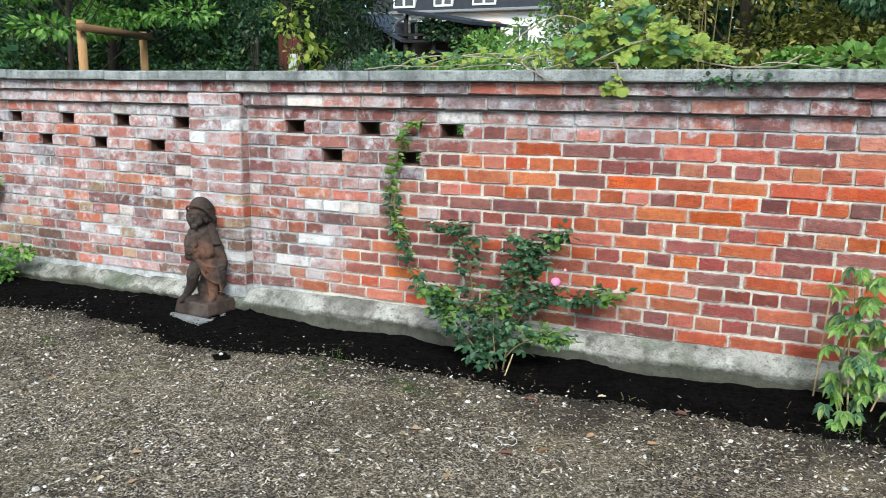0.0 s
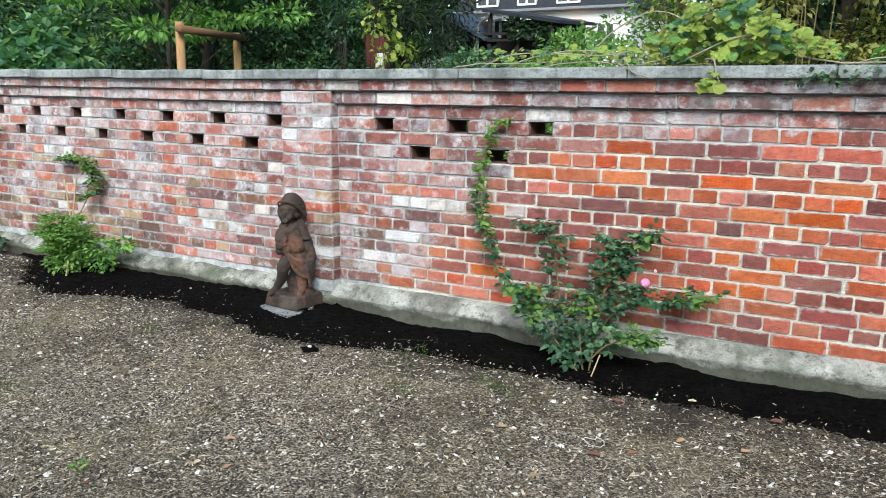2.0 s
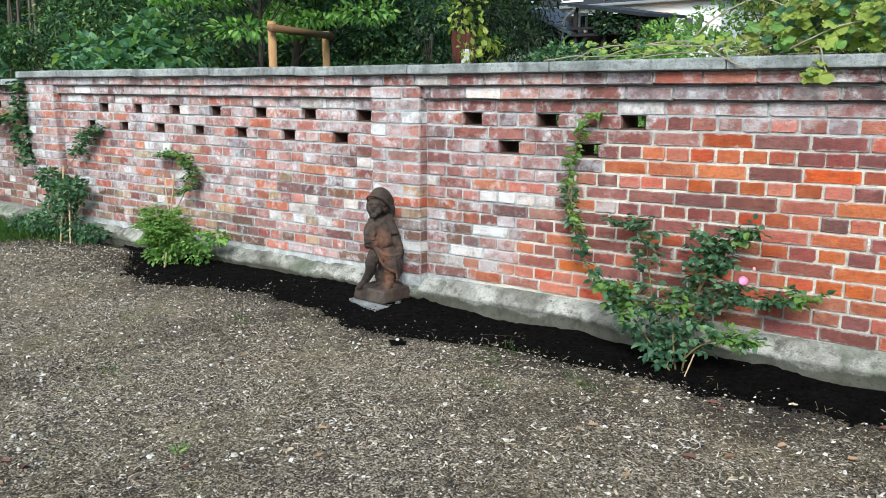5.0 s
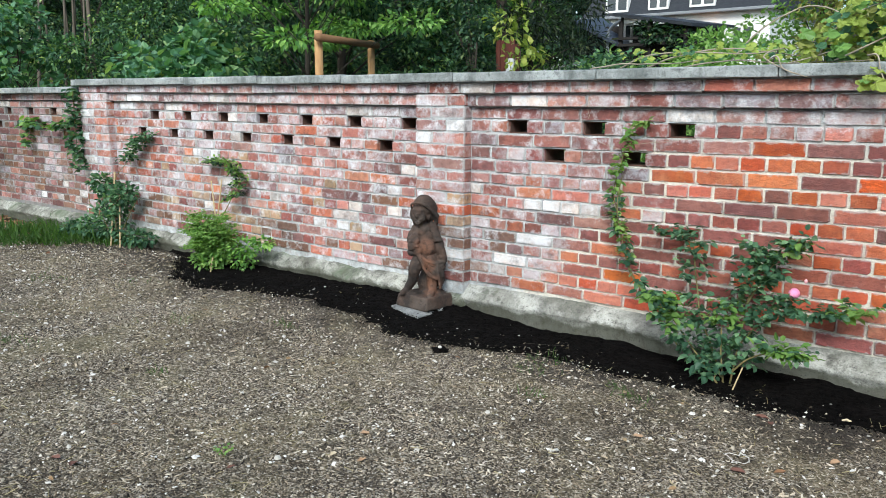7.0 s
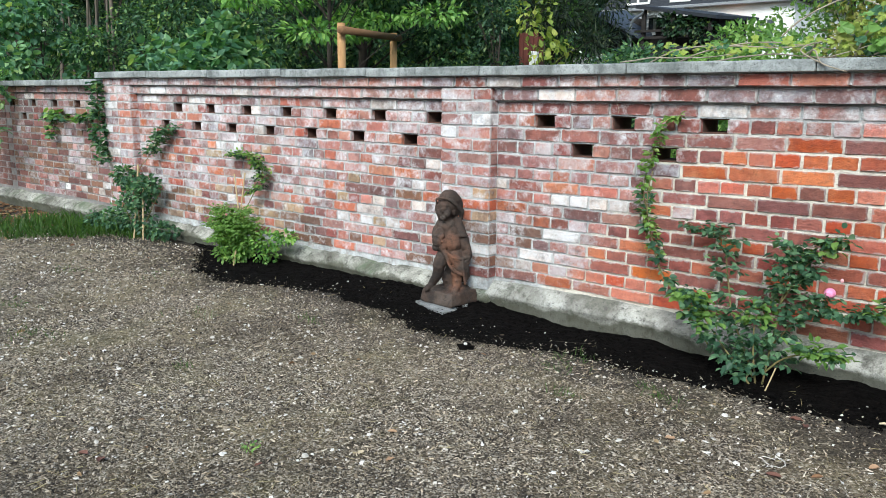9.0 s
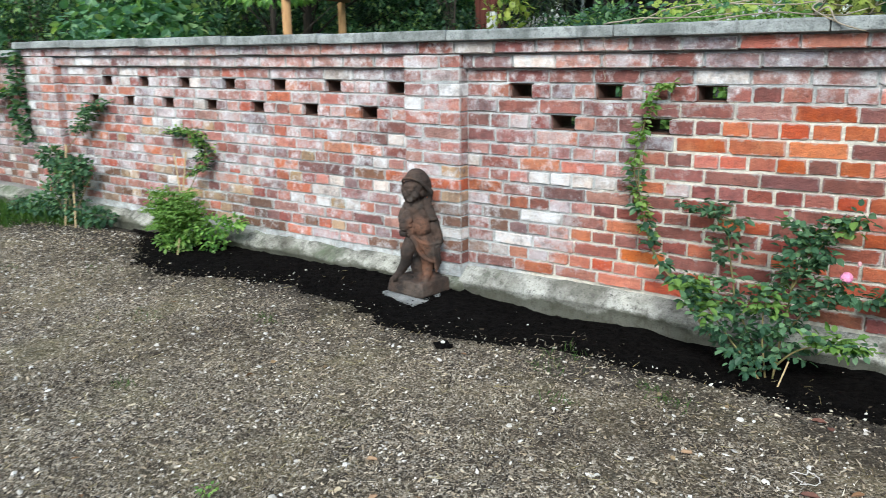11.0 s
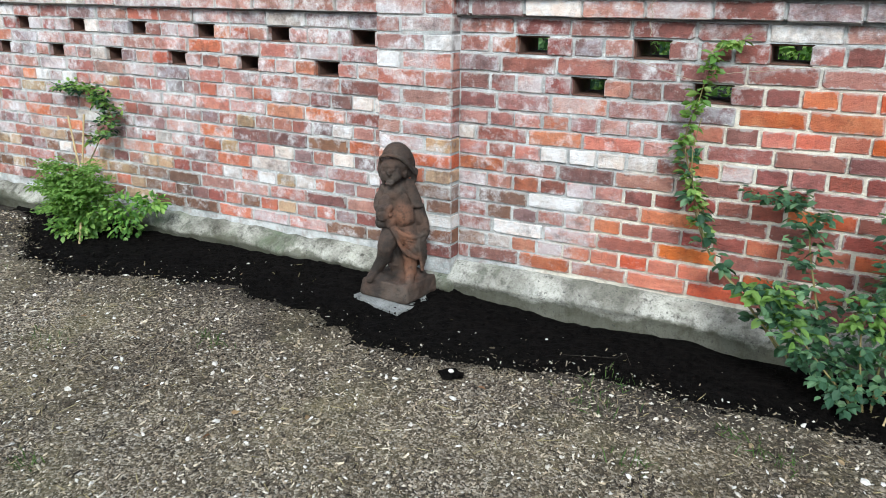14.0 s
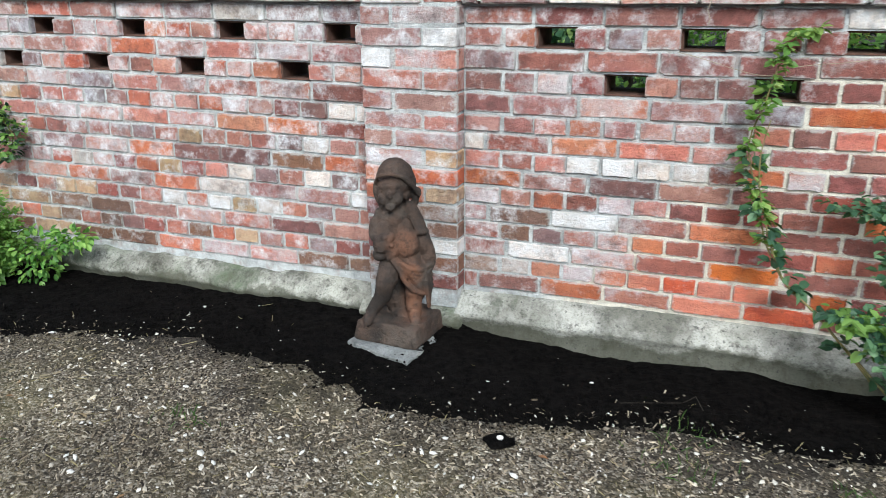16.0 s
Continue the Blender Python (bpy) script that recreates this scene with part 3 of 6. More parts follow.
pier("pier_west", "brick pier with pale pink bricks, ivy at its side", WEST_PIER0, WEST_PIER1, -2,
     {k: t for k, t in zip(range(-2, 14), ("ppp", "gpr", "wpr", "pgr", "gpp", "wpr", "pgp", "gpr", "wgp", "pmp", "wpr", "pgm", "pgr", "mrb", "mbb", "bbm"))})


def cornice(name, x0, x1, rows):
    """Corbelled courses under the coping."""
    bm = bmesh.new()
    for k, out in rows:
        core(bm, x0, x1, k, front=FACE - out + 0.009, low=0.014)
        core(bm, x0 + 0.002, x1 - 0.002, k, front=FACE - out + 0.06, back=FACE + DEEP - 0.008)
    ob = tagged(part(name, bm, MORTAR), "corbelled brick courses stepping out under the coping", "cornice", kind="structure")
    for k, out in rows:
        lay(ob, x0, x1, k, face=FACE - out, phase=x0 + 0.07 + 0.1 * (k % 2), pitch=STRETCHER)
    return ob


cornice("cornice_east", PIER1, EAST_END, [(-2, 0.040)])
cornice("cornice_middle", MID0, PIER0, [(-2, 0.040)])
cornice("cornice_top", WEST_PIER0, EAST_END, [(-3, 0.078)])
cornice("cornice_west", WEST_END, WEST_PIER0, [(-2, 0.04)])

# ---- coping of cast concrete slabs ----
coping = tagged(new("coping"), "row of grey weathered concrete coping slabs on the wall", "coping", kind="structure")
rnd = random.Random(5)
for run, (start, stop, drop, count) in enumerate(((-8.14, EAST_FAR, 0.0, 0), (-15.0, -8.15, 0.078, 0))):
    x = start
    while x < stop - 0.1:
        length = 0.985 + rnd.uniform(-0.04, 0.04)
        if run == 0 and x < -0.2 < x + length + 0.3:
            length = -0.2 - x
        e = min(x + length, stop)
        bm = bmesh.new()
        z = bed(-3, (x + e) / 2) - drop + (0.0015 if run else 0.0)
        box(bm, x + 0.003, e - 0.003, FACE - 0.128, FACE + DEEP + 0.07, z, z + 0.060 + rnd.uniform(-0.002, 0.002), 0.009)
        bmesh.ops.subdivide_edges(bm, edges=[ed for ed in bm.edges if ed.calc_length() > 0.3], cuts=9, use_grid_fill=True)
        for v in bm.verts:
            d = noise.noise_vector(v.co * 17.0) * 0.0022 + noise.noise_vector(v.co * 55.0) * 0.0012
            v.co += Vector((0, d.y, d.z))
        part("coping_slab", bm, COPING, coping, smooth=False)
        x = e
# far-off stretch of the corbel under the east coping
bm = bmesh.new()
for k, out in ((-3, 0.075), (-2, 0.032)):
    core(bm, EAST_END, EAST_FAR, k, front=FACE - out)
tagged(part("cornice_far", bm, BRICK_FAR), "plain corbelled courses continuing along the wall", "cornice", kind="structure")


# ---- plinth of rough concrete ----
def plinth(name, x0, x1, top_of, out, label, material=PLINTH):
    bm = bmesh.new()
    n = int((x1 - x0) / 0.03)
    rows = []
    for i in range(n + 1):
        x = x0 + (x1 - x0) * i / n
        top = top_of(x)
        ring = []
        for y, z in ((FACE + 0.02, top + 0.012), (FACE - 0.006, top + 0.002), (FACE - out * 0.32, top - 0.010), (FACE - out * 0.66, top - 0.034), (FACE - out * 0.98, top - 0.062), (FACE - out * 1.06, top - 0.074),
                     (FACE - out * 0.98, top - 0.088), (FACE - out * 0.80, top - 0.115), (FACE - out * 0.70, -0.13), (FACE - out * 0.70, -0.30)):
            p = Vector((x, y, z))
            d = noise.noise_vector(p * 5.0) * 0.005 + noise.noise_vector(p * 19.0) * 0.004 + noise.noise_vector(p * 60.0) * 0.003
            ring.append(bm.verts.new(p + Vector((0, d.y if y < FACE else 0, d.z))))
        rows.append(ring)
    for a, b in zip(rows, rows[1:]):
        for j in range(len(a) - 1):
            bm.faces.new((a[j + 1], b[j + 1], b[j], a[j]))
    for ring in (rows[0], rows[-1]):
        extra = bm.verts.new((ring[0].co.x, FACE + 0.02, -0.30))
        bm.faces.new([*ring, extra])
    return tagged(part(name, bm, material, smooth=True), label, "plinth", kind="structure")


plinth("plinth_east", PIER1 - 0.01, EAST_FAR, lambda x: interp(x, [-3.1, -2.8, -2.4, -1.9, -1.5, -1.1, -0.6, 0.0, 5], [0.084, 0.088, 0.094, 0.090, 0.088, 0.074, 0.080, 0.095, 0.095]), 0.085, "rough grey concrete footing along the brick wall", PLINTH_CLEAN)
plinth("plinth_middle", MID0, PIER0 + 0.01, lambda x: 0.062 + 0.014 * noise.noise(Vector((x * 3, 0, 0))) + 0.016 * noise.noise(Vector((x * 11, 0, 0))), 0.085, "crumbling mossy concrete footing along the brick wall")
plinth("plinth_west", -15.0, WEST_PIER0 + 0.01, lambda x: 0.09 + 0.02 * noise.noise(Vector((x * 3, 2, 0))), 0.10, "weathered concrete footing under the old wall")
plinth("plinth_pier", PIER0 - 0.03, PIER1 + 0.02, lambda x: 0.052, 0.125, "rough concrete footing of the brick pier")
plinth("plinth_pier_west", WEST_PIER0 - 0.05, WEST_PIER1 + 0.05, lambda x: 0.09, 0.155, "rough concrete footing of the west brick pier")

# unseen plain walls added behind and beside the camera to cut low sky light
RENDER = plain("light_block_render", (0.34, 0.32, 0.29), (0.28, 0.265, 0.24), 0.9, 3, 0.3)
for name, a in (("wall_yard_south", (-16.0, 9.0, -9.3, -9.0)), ("wall_yard_side", (8.7, 9.0, -9.0, 4.38))):
    bm = bmesh.new()
    box(bm, *a, -0.15, 3.2)
    tagged(part(name, bm, RENDER), "unseen plain wall added to block low sky light", "wall", kind="structure")

# ---- ground ----
SOIL_X = [-6.3, -5.9, -5.5, -5.15, -4.95, -4.7, -4.3, -4.0, -3.68, -3.4, -3.15, -2.86, -2.6, -2.3, -2.05, -1.75, -1.4, -1.05, -0.75, -0.3, 0.15, 2.0, 5.0]
SOIL_Y = [4.32, 3.98, 3.70, 3.67, 3.74, 3.85, 3.95, 3.94, 3.91, 3.81, 3.71, 3.72, 3.78, 3.85, 3.88, 3.89, 3.91, 3.83, 3.94, 3.955, 3.96, 4.0, 4.0]
# height of the soil where it meets the footing
HEAP_X = [-6.3, -5.2, -4.7, -4.25, -4.0, -3.7, -3.1, -2.9, -2.65, -2.5, -2.2, -1.95, -1.7, -1.5, -1.05, -0.82, -0.7, -0.53, -0.27, 0.0, 0.15, 5.0]
HEAP_Z = [-0.075, -0.058, -0.052, -0.058, -0.040, -0.038, -0.040, -0.070, -0.085, -0.100, -0.084, -0.074, -0.092, -0.088, -0.066, -0.063, -0.086, -0.096, -0.083, -0.066, -0.052, -0.055]


def soil_edge(x):
    return interp(x, SOIL_X, SOIL_Y) + 0.045 * noise.noise(Vector((x * 4.1, 1.3, 0))) + 0.03 * noise.noise(Vector((x * 13.0, 4.3, 0)))


def ground_height(x, y):
    h = -0.09 + 0.014 * noise.noise(Vector((x * 0.9, y * 0.9, 0.3))) + 0.008 * noise.noise(Vector((x * 4, y * 4, 2.3)))
    return h + 0.003 * noise.noise(Vector((x * 19, y * 19, 1.1)))


xs = np.unique(np.concatenate([np.linspace(-300, -16, 16), np.linspace(-16, -9, 40), np.linspace(-9, 1.6, 330), np.linspace(1.6, 8, 30), np.linspace(8, 300, 16)]))
ys = np.unique(np.concatenate([np.linspace(-300, -8, 12), np.linspace(-8, 1.5, 40), np.linspace(1.5, 4.4, 95), np.linspace(4.4, 12, 20), np.linspace(12, 400, 16)]))
verts = [(x, y, ground_height(x, y) - (0.06 if -6.2 < x < 3.9 and soil_edge(x) + 0.05 < y < 4.5 else 0.0) if -16 < x < 8 and -8 < y < 12 else -0.09) for y in ys for x in xs]
w = len(xs)
faces = [(j * w + i, j * w + i + 1, (j + 1) * w + i + 1, (j + 1) * w + i) for j in range(len(ys) - 1) for i in range(w - 1)]
tagged(mesh_part("ground", verts, faces, GROUND, smooth=True), "trodden brown ground of fine gravel and wood chips", "ground", kind="structure")

# bed of black soil along the foot of the wall
def heap(x, y, s):
    """The soil's smooth height: s runs from 0 at its outer edge to 1 at the wall."""
    edge = ground_height(x, y) + 0.004
    back = interp(x, HEAP_X, HEAP_Z) + 0.004
    k = min(1.0, s * 1.12) ** 1.3
    return edge + (back - edge) * k + 0.012 * min(1.0, s * 4.0) ** 0.7 * (1.0 - k)


verts, faces = [], []
cols, rows, spill = 420, 34, 22
for i in range(cols + 1):
    x = -6.55 + (4.0 + 6.55) * i / cols
    e = soil_edge(x) - 0.03
    for j in range(-spill, 0):
        # thin soil trodden outwards, lying in patches between the chips
        far = -j / spill
        y = e - 0.42 * far * interp(x, [-5.4, -4.6, -3.6, -3.0, -2.6, -1.3, -0.9, 0.2], [0.5, 0.9, 1.2, 0.8, 0.25, 0.3, 0.7, 1.1])
        patch = noise.noise(Vector((x * 6, y * 6, 5))) + 0.7 * noise.noise(Vector((x * 19, y * 19, 5))) + 0.5 * noise.noise(Vector((x * 50, y * 50, 5)))
        verts.append((x, y, ground_height(x, y) + 0.012 * patch - 0.004 - 0.015 * far + 0.010 * max(0.0, 1 - far * 8)))
    for j in range(rows + 1):
        s = j / rows
        y = e + (FACE - 0.02 - e) * s
        rise = min(1.0, s * 4.0) ** 0.7
        lump = 0.014 * noise.noise(Vector((x * 5, y * 5, 7))) + 0.011 * noise.noise(Vector((x * 17, y * 17, 3))) + 0.006 * noise.noise(Vector((x * 45, y * 45, 3)))
        verts.append((x, y, heap(x, y, s) + rise * lump))
line = spill + rows + 1
for i in range(cols):
    for j in range(line - 1):
        a = i * line + j
        faces.append((a, a + line, a + line + 1, a + 1))
tagged(mesh_part("soil_bed", verts, faces, SOIL, smooth=True), "bed of fresh black soil along the foot of the wall", "soil", kind="structure")


def soil_top(x, y):
    e = soil_edge(x) - 0.03
    if y < e:
        return ground_height(x, y)
    s = min(1.0, (y - e) / (FACE - 0.02 - e))
    return heap(x, y, s)


# ---- loose pieces on the ground ----
def scatter(name, count, shape, size, stretch, material, label, where, seed, sink=0.25):
    """Many small pieces, each one turned and sized by chance, joined into one mesh."""
    g = np.random.default_rng(seed)
    base_v, base_f = shape
    pts = where(g, count)
    n = len(pts)
    size_of = size[0] + (size[1] - size[0]) * g.random(n) ** 2.2
    sc = size_of[:, None] * (np.array(stretch)[None, :] * (0.65 + 0.7 * g.random((n, 3))))
    yaw, tip, roll = g.random(n) * 6.283, g.normal(0, 0.4, n), g.normal(0, 0.4, n)
    v = np.repeat(base_v[None], n, 0) * sc[:, None, :]
    v *= 1 + g.normal(0, 0.12, (n, len(base_v), 1))
    cr, sr, ct, st, cy, sy = np.cos(roll)[:, None], np.sin(roll)[:, None], np.cos(tip)[:, None], np.sin(tip)[:, None], np.cos(yaw)[:, None], np.sin(yaw)[:, None]
    x, y, z = v[..., 0], v[..., 1], v[..., 2]
    y, z = y * cr - z * sr, y * sr + z * cr
    x, z = x * ct + z * st, -x * st + z * ct
    x, y = x * cy - y * sy, x * sy + y * cy
    out = np.stack([x, y, z], -1)
    out += pts[:, None, :]
    out[..., 2] += (sc[:, 2] * (0.5 - sink))[:, None]
    f = (np.array(base_f)[None] + (np.arange(n) * len(base_v))[:, None, None]).reshape(-1, len(base_f[0]))
    me = bpy.data.meshes.new(name)
    me.from_pydata(out.reshape(-1, 3).tolist(), [], f.tolist())
    me.materials.append(material)
    return tagged(new(name, me), label, name.replace("_", " "), kind="stuff")


def octa():
    v = np.array([(1, 0, 0), (0.3, 0.95, 0), (-0.8, 0.6, 0), (-0.8, -0.6, 0), (0.3, -0.95, 0), (0.1, 0.1, 0.8), (0, 0, -0.8)]) * 0.5
    f = [(i, (i + 1) % 5, 5) for i in range(5)] + [((i + 1) % 5, i, 6) for i in range(5)]
    return v, f


def chip():
    v = np.array([(-1, -1, -1), (1, -0.8, -1), (0.9, 1, -1), (-1, 0.8, -1), (-0.9, -0.9, 1), (1, -1, 0.8), (1, 0.9, 1), (-0.8, 1, 0.9)]) * 0.5
    return v, [(0, 1, 5, 4), (1, 2, 6, 5), (2, 3, 7, 6), (3, 0, 4, 7), (4, 5, 6, 7), (3, 2, 1, 0)]


def sliver():
    v = np.array([(-1, -0.5, -0.4), (1, -0.2, -0.3), (0.7, 0.8, -0.2), (0.1, 0.0, 0.9), (-0.9, 0.6, -0.2)]) * 0.5
    return v, [(0, 1, 3), (1, 2, 3), (2, 4, 3), (4, 0, 3)]


def on_gravel(g, count):
    out = []
    while len(out) < count:
        x = -9.0 + 10.2 * g.random()
        y = 1.0 + 3.35 * g.random()
        if y < interp(x, [-9.0, -6.0, -3.5, -2.5, 0.0, 1.0], [2.5, 1.7, 1.2, 1.3, 2.1, 2.5]):
            continue
        e = soil_edge(x)
        if x > -0.9 and g.random() < 0.2:
            continue
        if y > e - 0.05 and g.random() > math.exp(-(y - e + 0.05) / 0.06):
            continue
        if y > e - 0.55 and g.random() < interp(x, [-5.2, -4.6, -3.0, -2.6, -1.3, -0.8], [0.45, 0.62, 0.62, 0.3, 0.3, 0.65]) * (1 + noise.noise(Vector((x * 1.7, y * 1.7, 9)))) * (1 - (e - y) / 0.55):
            continue
        if y > 4.25 or noise.noise(Vector((x * 2.1, y * 2.1, 5))) < -0.25 and g.random() < 0.4:
            continue
        out.append((x, y, soil_top(x, y)))
    return np.array(out)


WOODCHIP = island_material("wood_chip", (0.0, (0.020, 0.015, 0.011)), (0.40, (0.15, 0.115, 0.078)), (0.78, (0.45, 0.36, 0.25)), (1.0, (0.72, 0.62, 0.47)), dust=0.42)
MULCH = island_material("bark_mulch", (0.0, (0.012, 0.009, 0.007)), (0.30, (0.085, 0.066, 0.048)), (0.62, (0.29, 0.235, 0.170)), (0.90, (0.52, 0.45, 0.345)), (1.0, (0.72, 0.66, 0.55)), dust=0.42)
STONE = island_material("gravel_stone", (0.0, (0.038, 0.031, 0.024)), (0.42, (0.21, 0.175, 0.135)), (0.80, (0.54, 0.475, 0.38)), (1.0, (0.80, 0.76, 0.69)), dust=0.42)
WHITE_STONE = island_material("white_pebble", (0.0, (0.50, 0.46, 0.40)), (1.0, (0.76, 0.74, 0.70)))
STRAW = island_material("straw", (0.0, (0.20, 0.16, 0.075)), (1.0, (0.42, 0.36, 0.20)))
scatter("mulch", 80000, sliver(), (0.009, 0.034), (1, 0.36, 0.18), MULCH, "dark and pale shreds of bark mulch trodden into the ground", on_gravel, 11)
scatter("gravel", 24000, octa(), (0.006, 0.021), (1, 0.75, 0.55), STONE, "fine brown and grey gravel lying on trodden earth", on_gravel, 1)
scatter("wood_chips", 18000, chip(), (0.008, 0.030), (1, 0.28, 0.12), WOODCHIP, "small brown wood chips strewn over the ground", on_gravel, 2)
scatter("white_pebbles", 2300, octa(), (0.010, 0.030), (1, 0.75, 0.5), WHITE_STONE, "pale pebbles and shells strewn over the gravel", on_gravel, 3)
scatter("straw", 4000, chip(), (0.025, 0.075), (1, 0.035, 0.03), STRAW, "dry straw and grass stalks on the gravel", on_gravel, 4)
scatter("strewn_soil", 20000, octa(), (0.003, 0.010), (1, 0.85, 0.45), SOIL, "crumbs of black soil strewn over the gravel beside the bed",
        lambda g, n: np.array([(x, y, soil_top(x, y) + 0.003) for x, s, q in zip(-6.4 + 7.6 * g.random(n), g.random(n), g.random(n)) for y in [soil_edge(x) + 0.03 - 0.13 * interp(x, [-5.4, -4.6, -4.2, -3.6, -3.2, -2.7, -1.2, -0.9, 0.2], [0.6, 1.3, 2.2, 2.4, 1.3, 0.5, 0.4, 0.9, 1.0]) * (0.6 + noise.noise(Vector((x * 2.3, 8.1, 0)))) * -math.log(s + 0.02) * (0.5 + q)]]), 16)
scatter("soil_crumbs", 9000, octa(), (0.004, 0.020), (1, 0.85, 0.7), SOIL, "crumbs of black soil on the planting bed",
        lambda g, n: np.array([(x, y, soil_top(x, y) + 0.004) for x, s in zip(-6.4 + 7.6 * g.random(n), g.random(n)) for y in [soil_edge(x) - 0.10 + (FACE - 0.10 - soil_edge(x) + 0.10) * s]]), 6)

scatter("soil_specks", 70, octa(), (0.005, 0.016), (1, 0.7, 0.5), WHITE_STONE, "small pale specks of stone on the black soil",
        lambda g, n: np.array([(x, y, soil_top(x, y) + 0.006) for x, s in zip(-6.0 + 7.0 * g.random(n), g.random(n) ** 2.5) for y in [soil_edge(x) - 0.02 + (FACE - 0.12 - soil_edge(x)) * s]]), 8)
scatter("soil_straw", 36, chip(), (0.02, 0.06), (1, 0.04, 0.03), STRAW, "bits of straw on the black soil",
        lambda g, n: np.array([(x, y, soil_top(x, y) + 0.008) for x, s in zip(-6.0 + 7.0 * g.random(n), g.random(n) ** 2.0) for y in [soil_edge(x) - 0.02 + (FACE - 0.12 - soil_edge(x)) * s]]), 9)


# ---- leaves ----
def leaf_shape(kind):
    """Vertices (length along x, 1 long, base at 0) and triangles of a leaf, folded on its midrib."""
    if kind == "blade":
        v = [(0, -0.03, 0), (0, 0.03, 0), (0.5, -0.035, 0.12), (0.5, 0.035, 0.12), (1, 0, 0.05)]
        return np.array(v), [(0, 2, 1), (1, 2, 3), (2, 4, 3)]
    if kind == "needle":
        v = [(0, -0.05, 0), (0, 0.05, 0), (0.5, -0.09, 0.03), (0.5, 0.09, 0.03), (1, 0, -0.06)]
        return np.array(v), [(0, 2, 1), (1, 2, 3), (2, 4, 3)]
    if kind == "small":
        return np.array([(0, 0, 0), (0.48, -0.30, 0.09), (1, 0, -0.06), (0.48, 0.30, 0.09)]), [(0, 1, 2), (0, 2, 3)]
    if kind == "rose":
        v = [(0, 0, 0), (0.22, -0.29, 0.07), (0.60, -0.31, 0.07), (1, 0, -0.10), (0.60, 0.31, 0.07), (0.22, 0.29, 0.07), (0.5, 0, -0.02)]
        return np.array(v), [(0, 1, 6), (1, 2, 6), (2, 3, 6), (3, 4, 6), (4, 5, 6), (5, 0, 6)]
    if kind == "broad":
        v = [(0, 0, 0), (0.16, -0.36, 0.07), (0.52, -0.44, 0.09), (0.82, -0.22, 0.04), (1, 0, -0.07), (0.82, 0.22, 0.04), (0.52, 0.44, 0.09), (0.16, 0.36, 0.07), (0.5, 0, -0.02)]
        return np.array(v), [(0, 1, 8), (1, 2, 8), (2, 3, 8), (3, 4, 8), (4, 5, 8), (5, 6, 8), (6, 7, 8), (7, 0, 8)]
    v = [(0, 0, 0), (0.3, -0.24, 0.06), (0.68, -0.20, 0.04), (1, 0, -0.09), (0.68, 0.20, 0.04), (0.3, 0.24, 0.06), (0.5, 0, -0.01)]
    return np.array(v), [(0, 1, 6), (1, 2, 6), (2, 3, 6), (3, 4, 6), (4, 5, 6), (5, 0, 6)]


def foliage(name, points, ways, sizes, kind, material, parent, seed=0, label="", droop=0.35, spread=0.6):
    """Leaves at points, each along a way of its own, as one mesh."""
    g = np.random.default_rng(seed)
    p = np.asarray(points, float)
    n = len(p)
    d = np.asarray(ways, float) + g.normal(0, spread, (n, 3))
    d[:, 2] -= droop
    d /= np.linalg.norm(d, axis=1, keepdims=True) + 1e-9
    up = np.array([0, 0, 1.0]) + g.normal(0, 0.45, (n, 3))
    side = np.cross(up, d)
    side /= np.linalg.norm(side, axis=1, keepdims=True) + 1e-9
    up = np.cross(d, side)
    bv, bf = leaf_shape(kind)
    s = np.asarray(sizes, float)
    s = (np.full(n, float(s)) if s.ndim == 0 else s) * (0.7 + 0.6 * g.random(n))
    v = p[:, None, :] + s[:, None, None] * (bv[None, :, 0:1] * d[:, None, :] + bv[None, :, 1:2] * side[:, None, :] + bv[None, :, 2:3] * up[:, None, :])
    f = (np.array(bf)[None] + (np.arange(n) * len(bv))[:, None, None]).reshape(-1, 3)
    me = bpy.data.meshes.new(name)
    me.from_pydata(v.reshape(-1, 3).tolist(), [], f.tolist())
    me.materials.append(material)
    ob = new(name, me)
    ob.parent = parent
    if label:
        ob["label"] = label
    return ob


def along(line, count, g, reach=0.05, leaflets=5, gap=0.035, start=0.0):
    """Places and ways of compound leaves along a stem: a short stalk with leaflets on both sides."""
    pts, ways = [], []
    line = [Vector(p) for p in line]
    for _ in range(count):
        t = (start + (1 - start) * g.random()) * (len(line) - 1.001)
        i = int(t)
        p = line[i].lerp(line[i + 1], t - i)
        a = g.random() * 6.283
        out = Vector((math.cos(a), math.sin(a) * 0.8 - 0.25, g.uniform(-0.1, 0.55))).normalized()
        cross = out.cross(Vector((0, 0, 1))).normalized()
        for k in range(leaflets):
            f = (k // 2 + 0.6) * gap
            q = p + out * (reach * 0.4 + f)
            s = 1 if k % 2 else -1
            w = out * 0.55 + cross * s if k < leaflets - 1 else out
            pts.append(q[:])
            ways.append(w[:])
    return pts, ways


def blobs(g, centre, radii, count, hollow=0.55):
    """Places in the outer part of a lumpy ball, with ways pointing outwards."""
    d = g.normal(0, 1, (count, 3))
    d /= np.linalg.norm(d, axis=1, keepdims=True)
    r = hollow + (1 - hollow) * g.random((count, 1)) ** 0.6
    return np.array(centre) + d * r * np.array(radii), d


def crown(name, clusters, per, size, kind, material, parent, seed, **more):
    """A crown of many leaf clumps."""
    g = np.random.default_rng(seed)
    pts, ways = [], []
    for c, r in clusters:
        a, b = blobs(g, c, r, per, 0.25)
        pts.append(a)
        ways.append(b)
    return foliage(name, np.concatenate(pts), np.concatenate(ways), size, kind, material, parent, seed, **more)


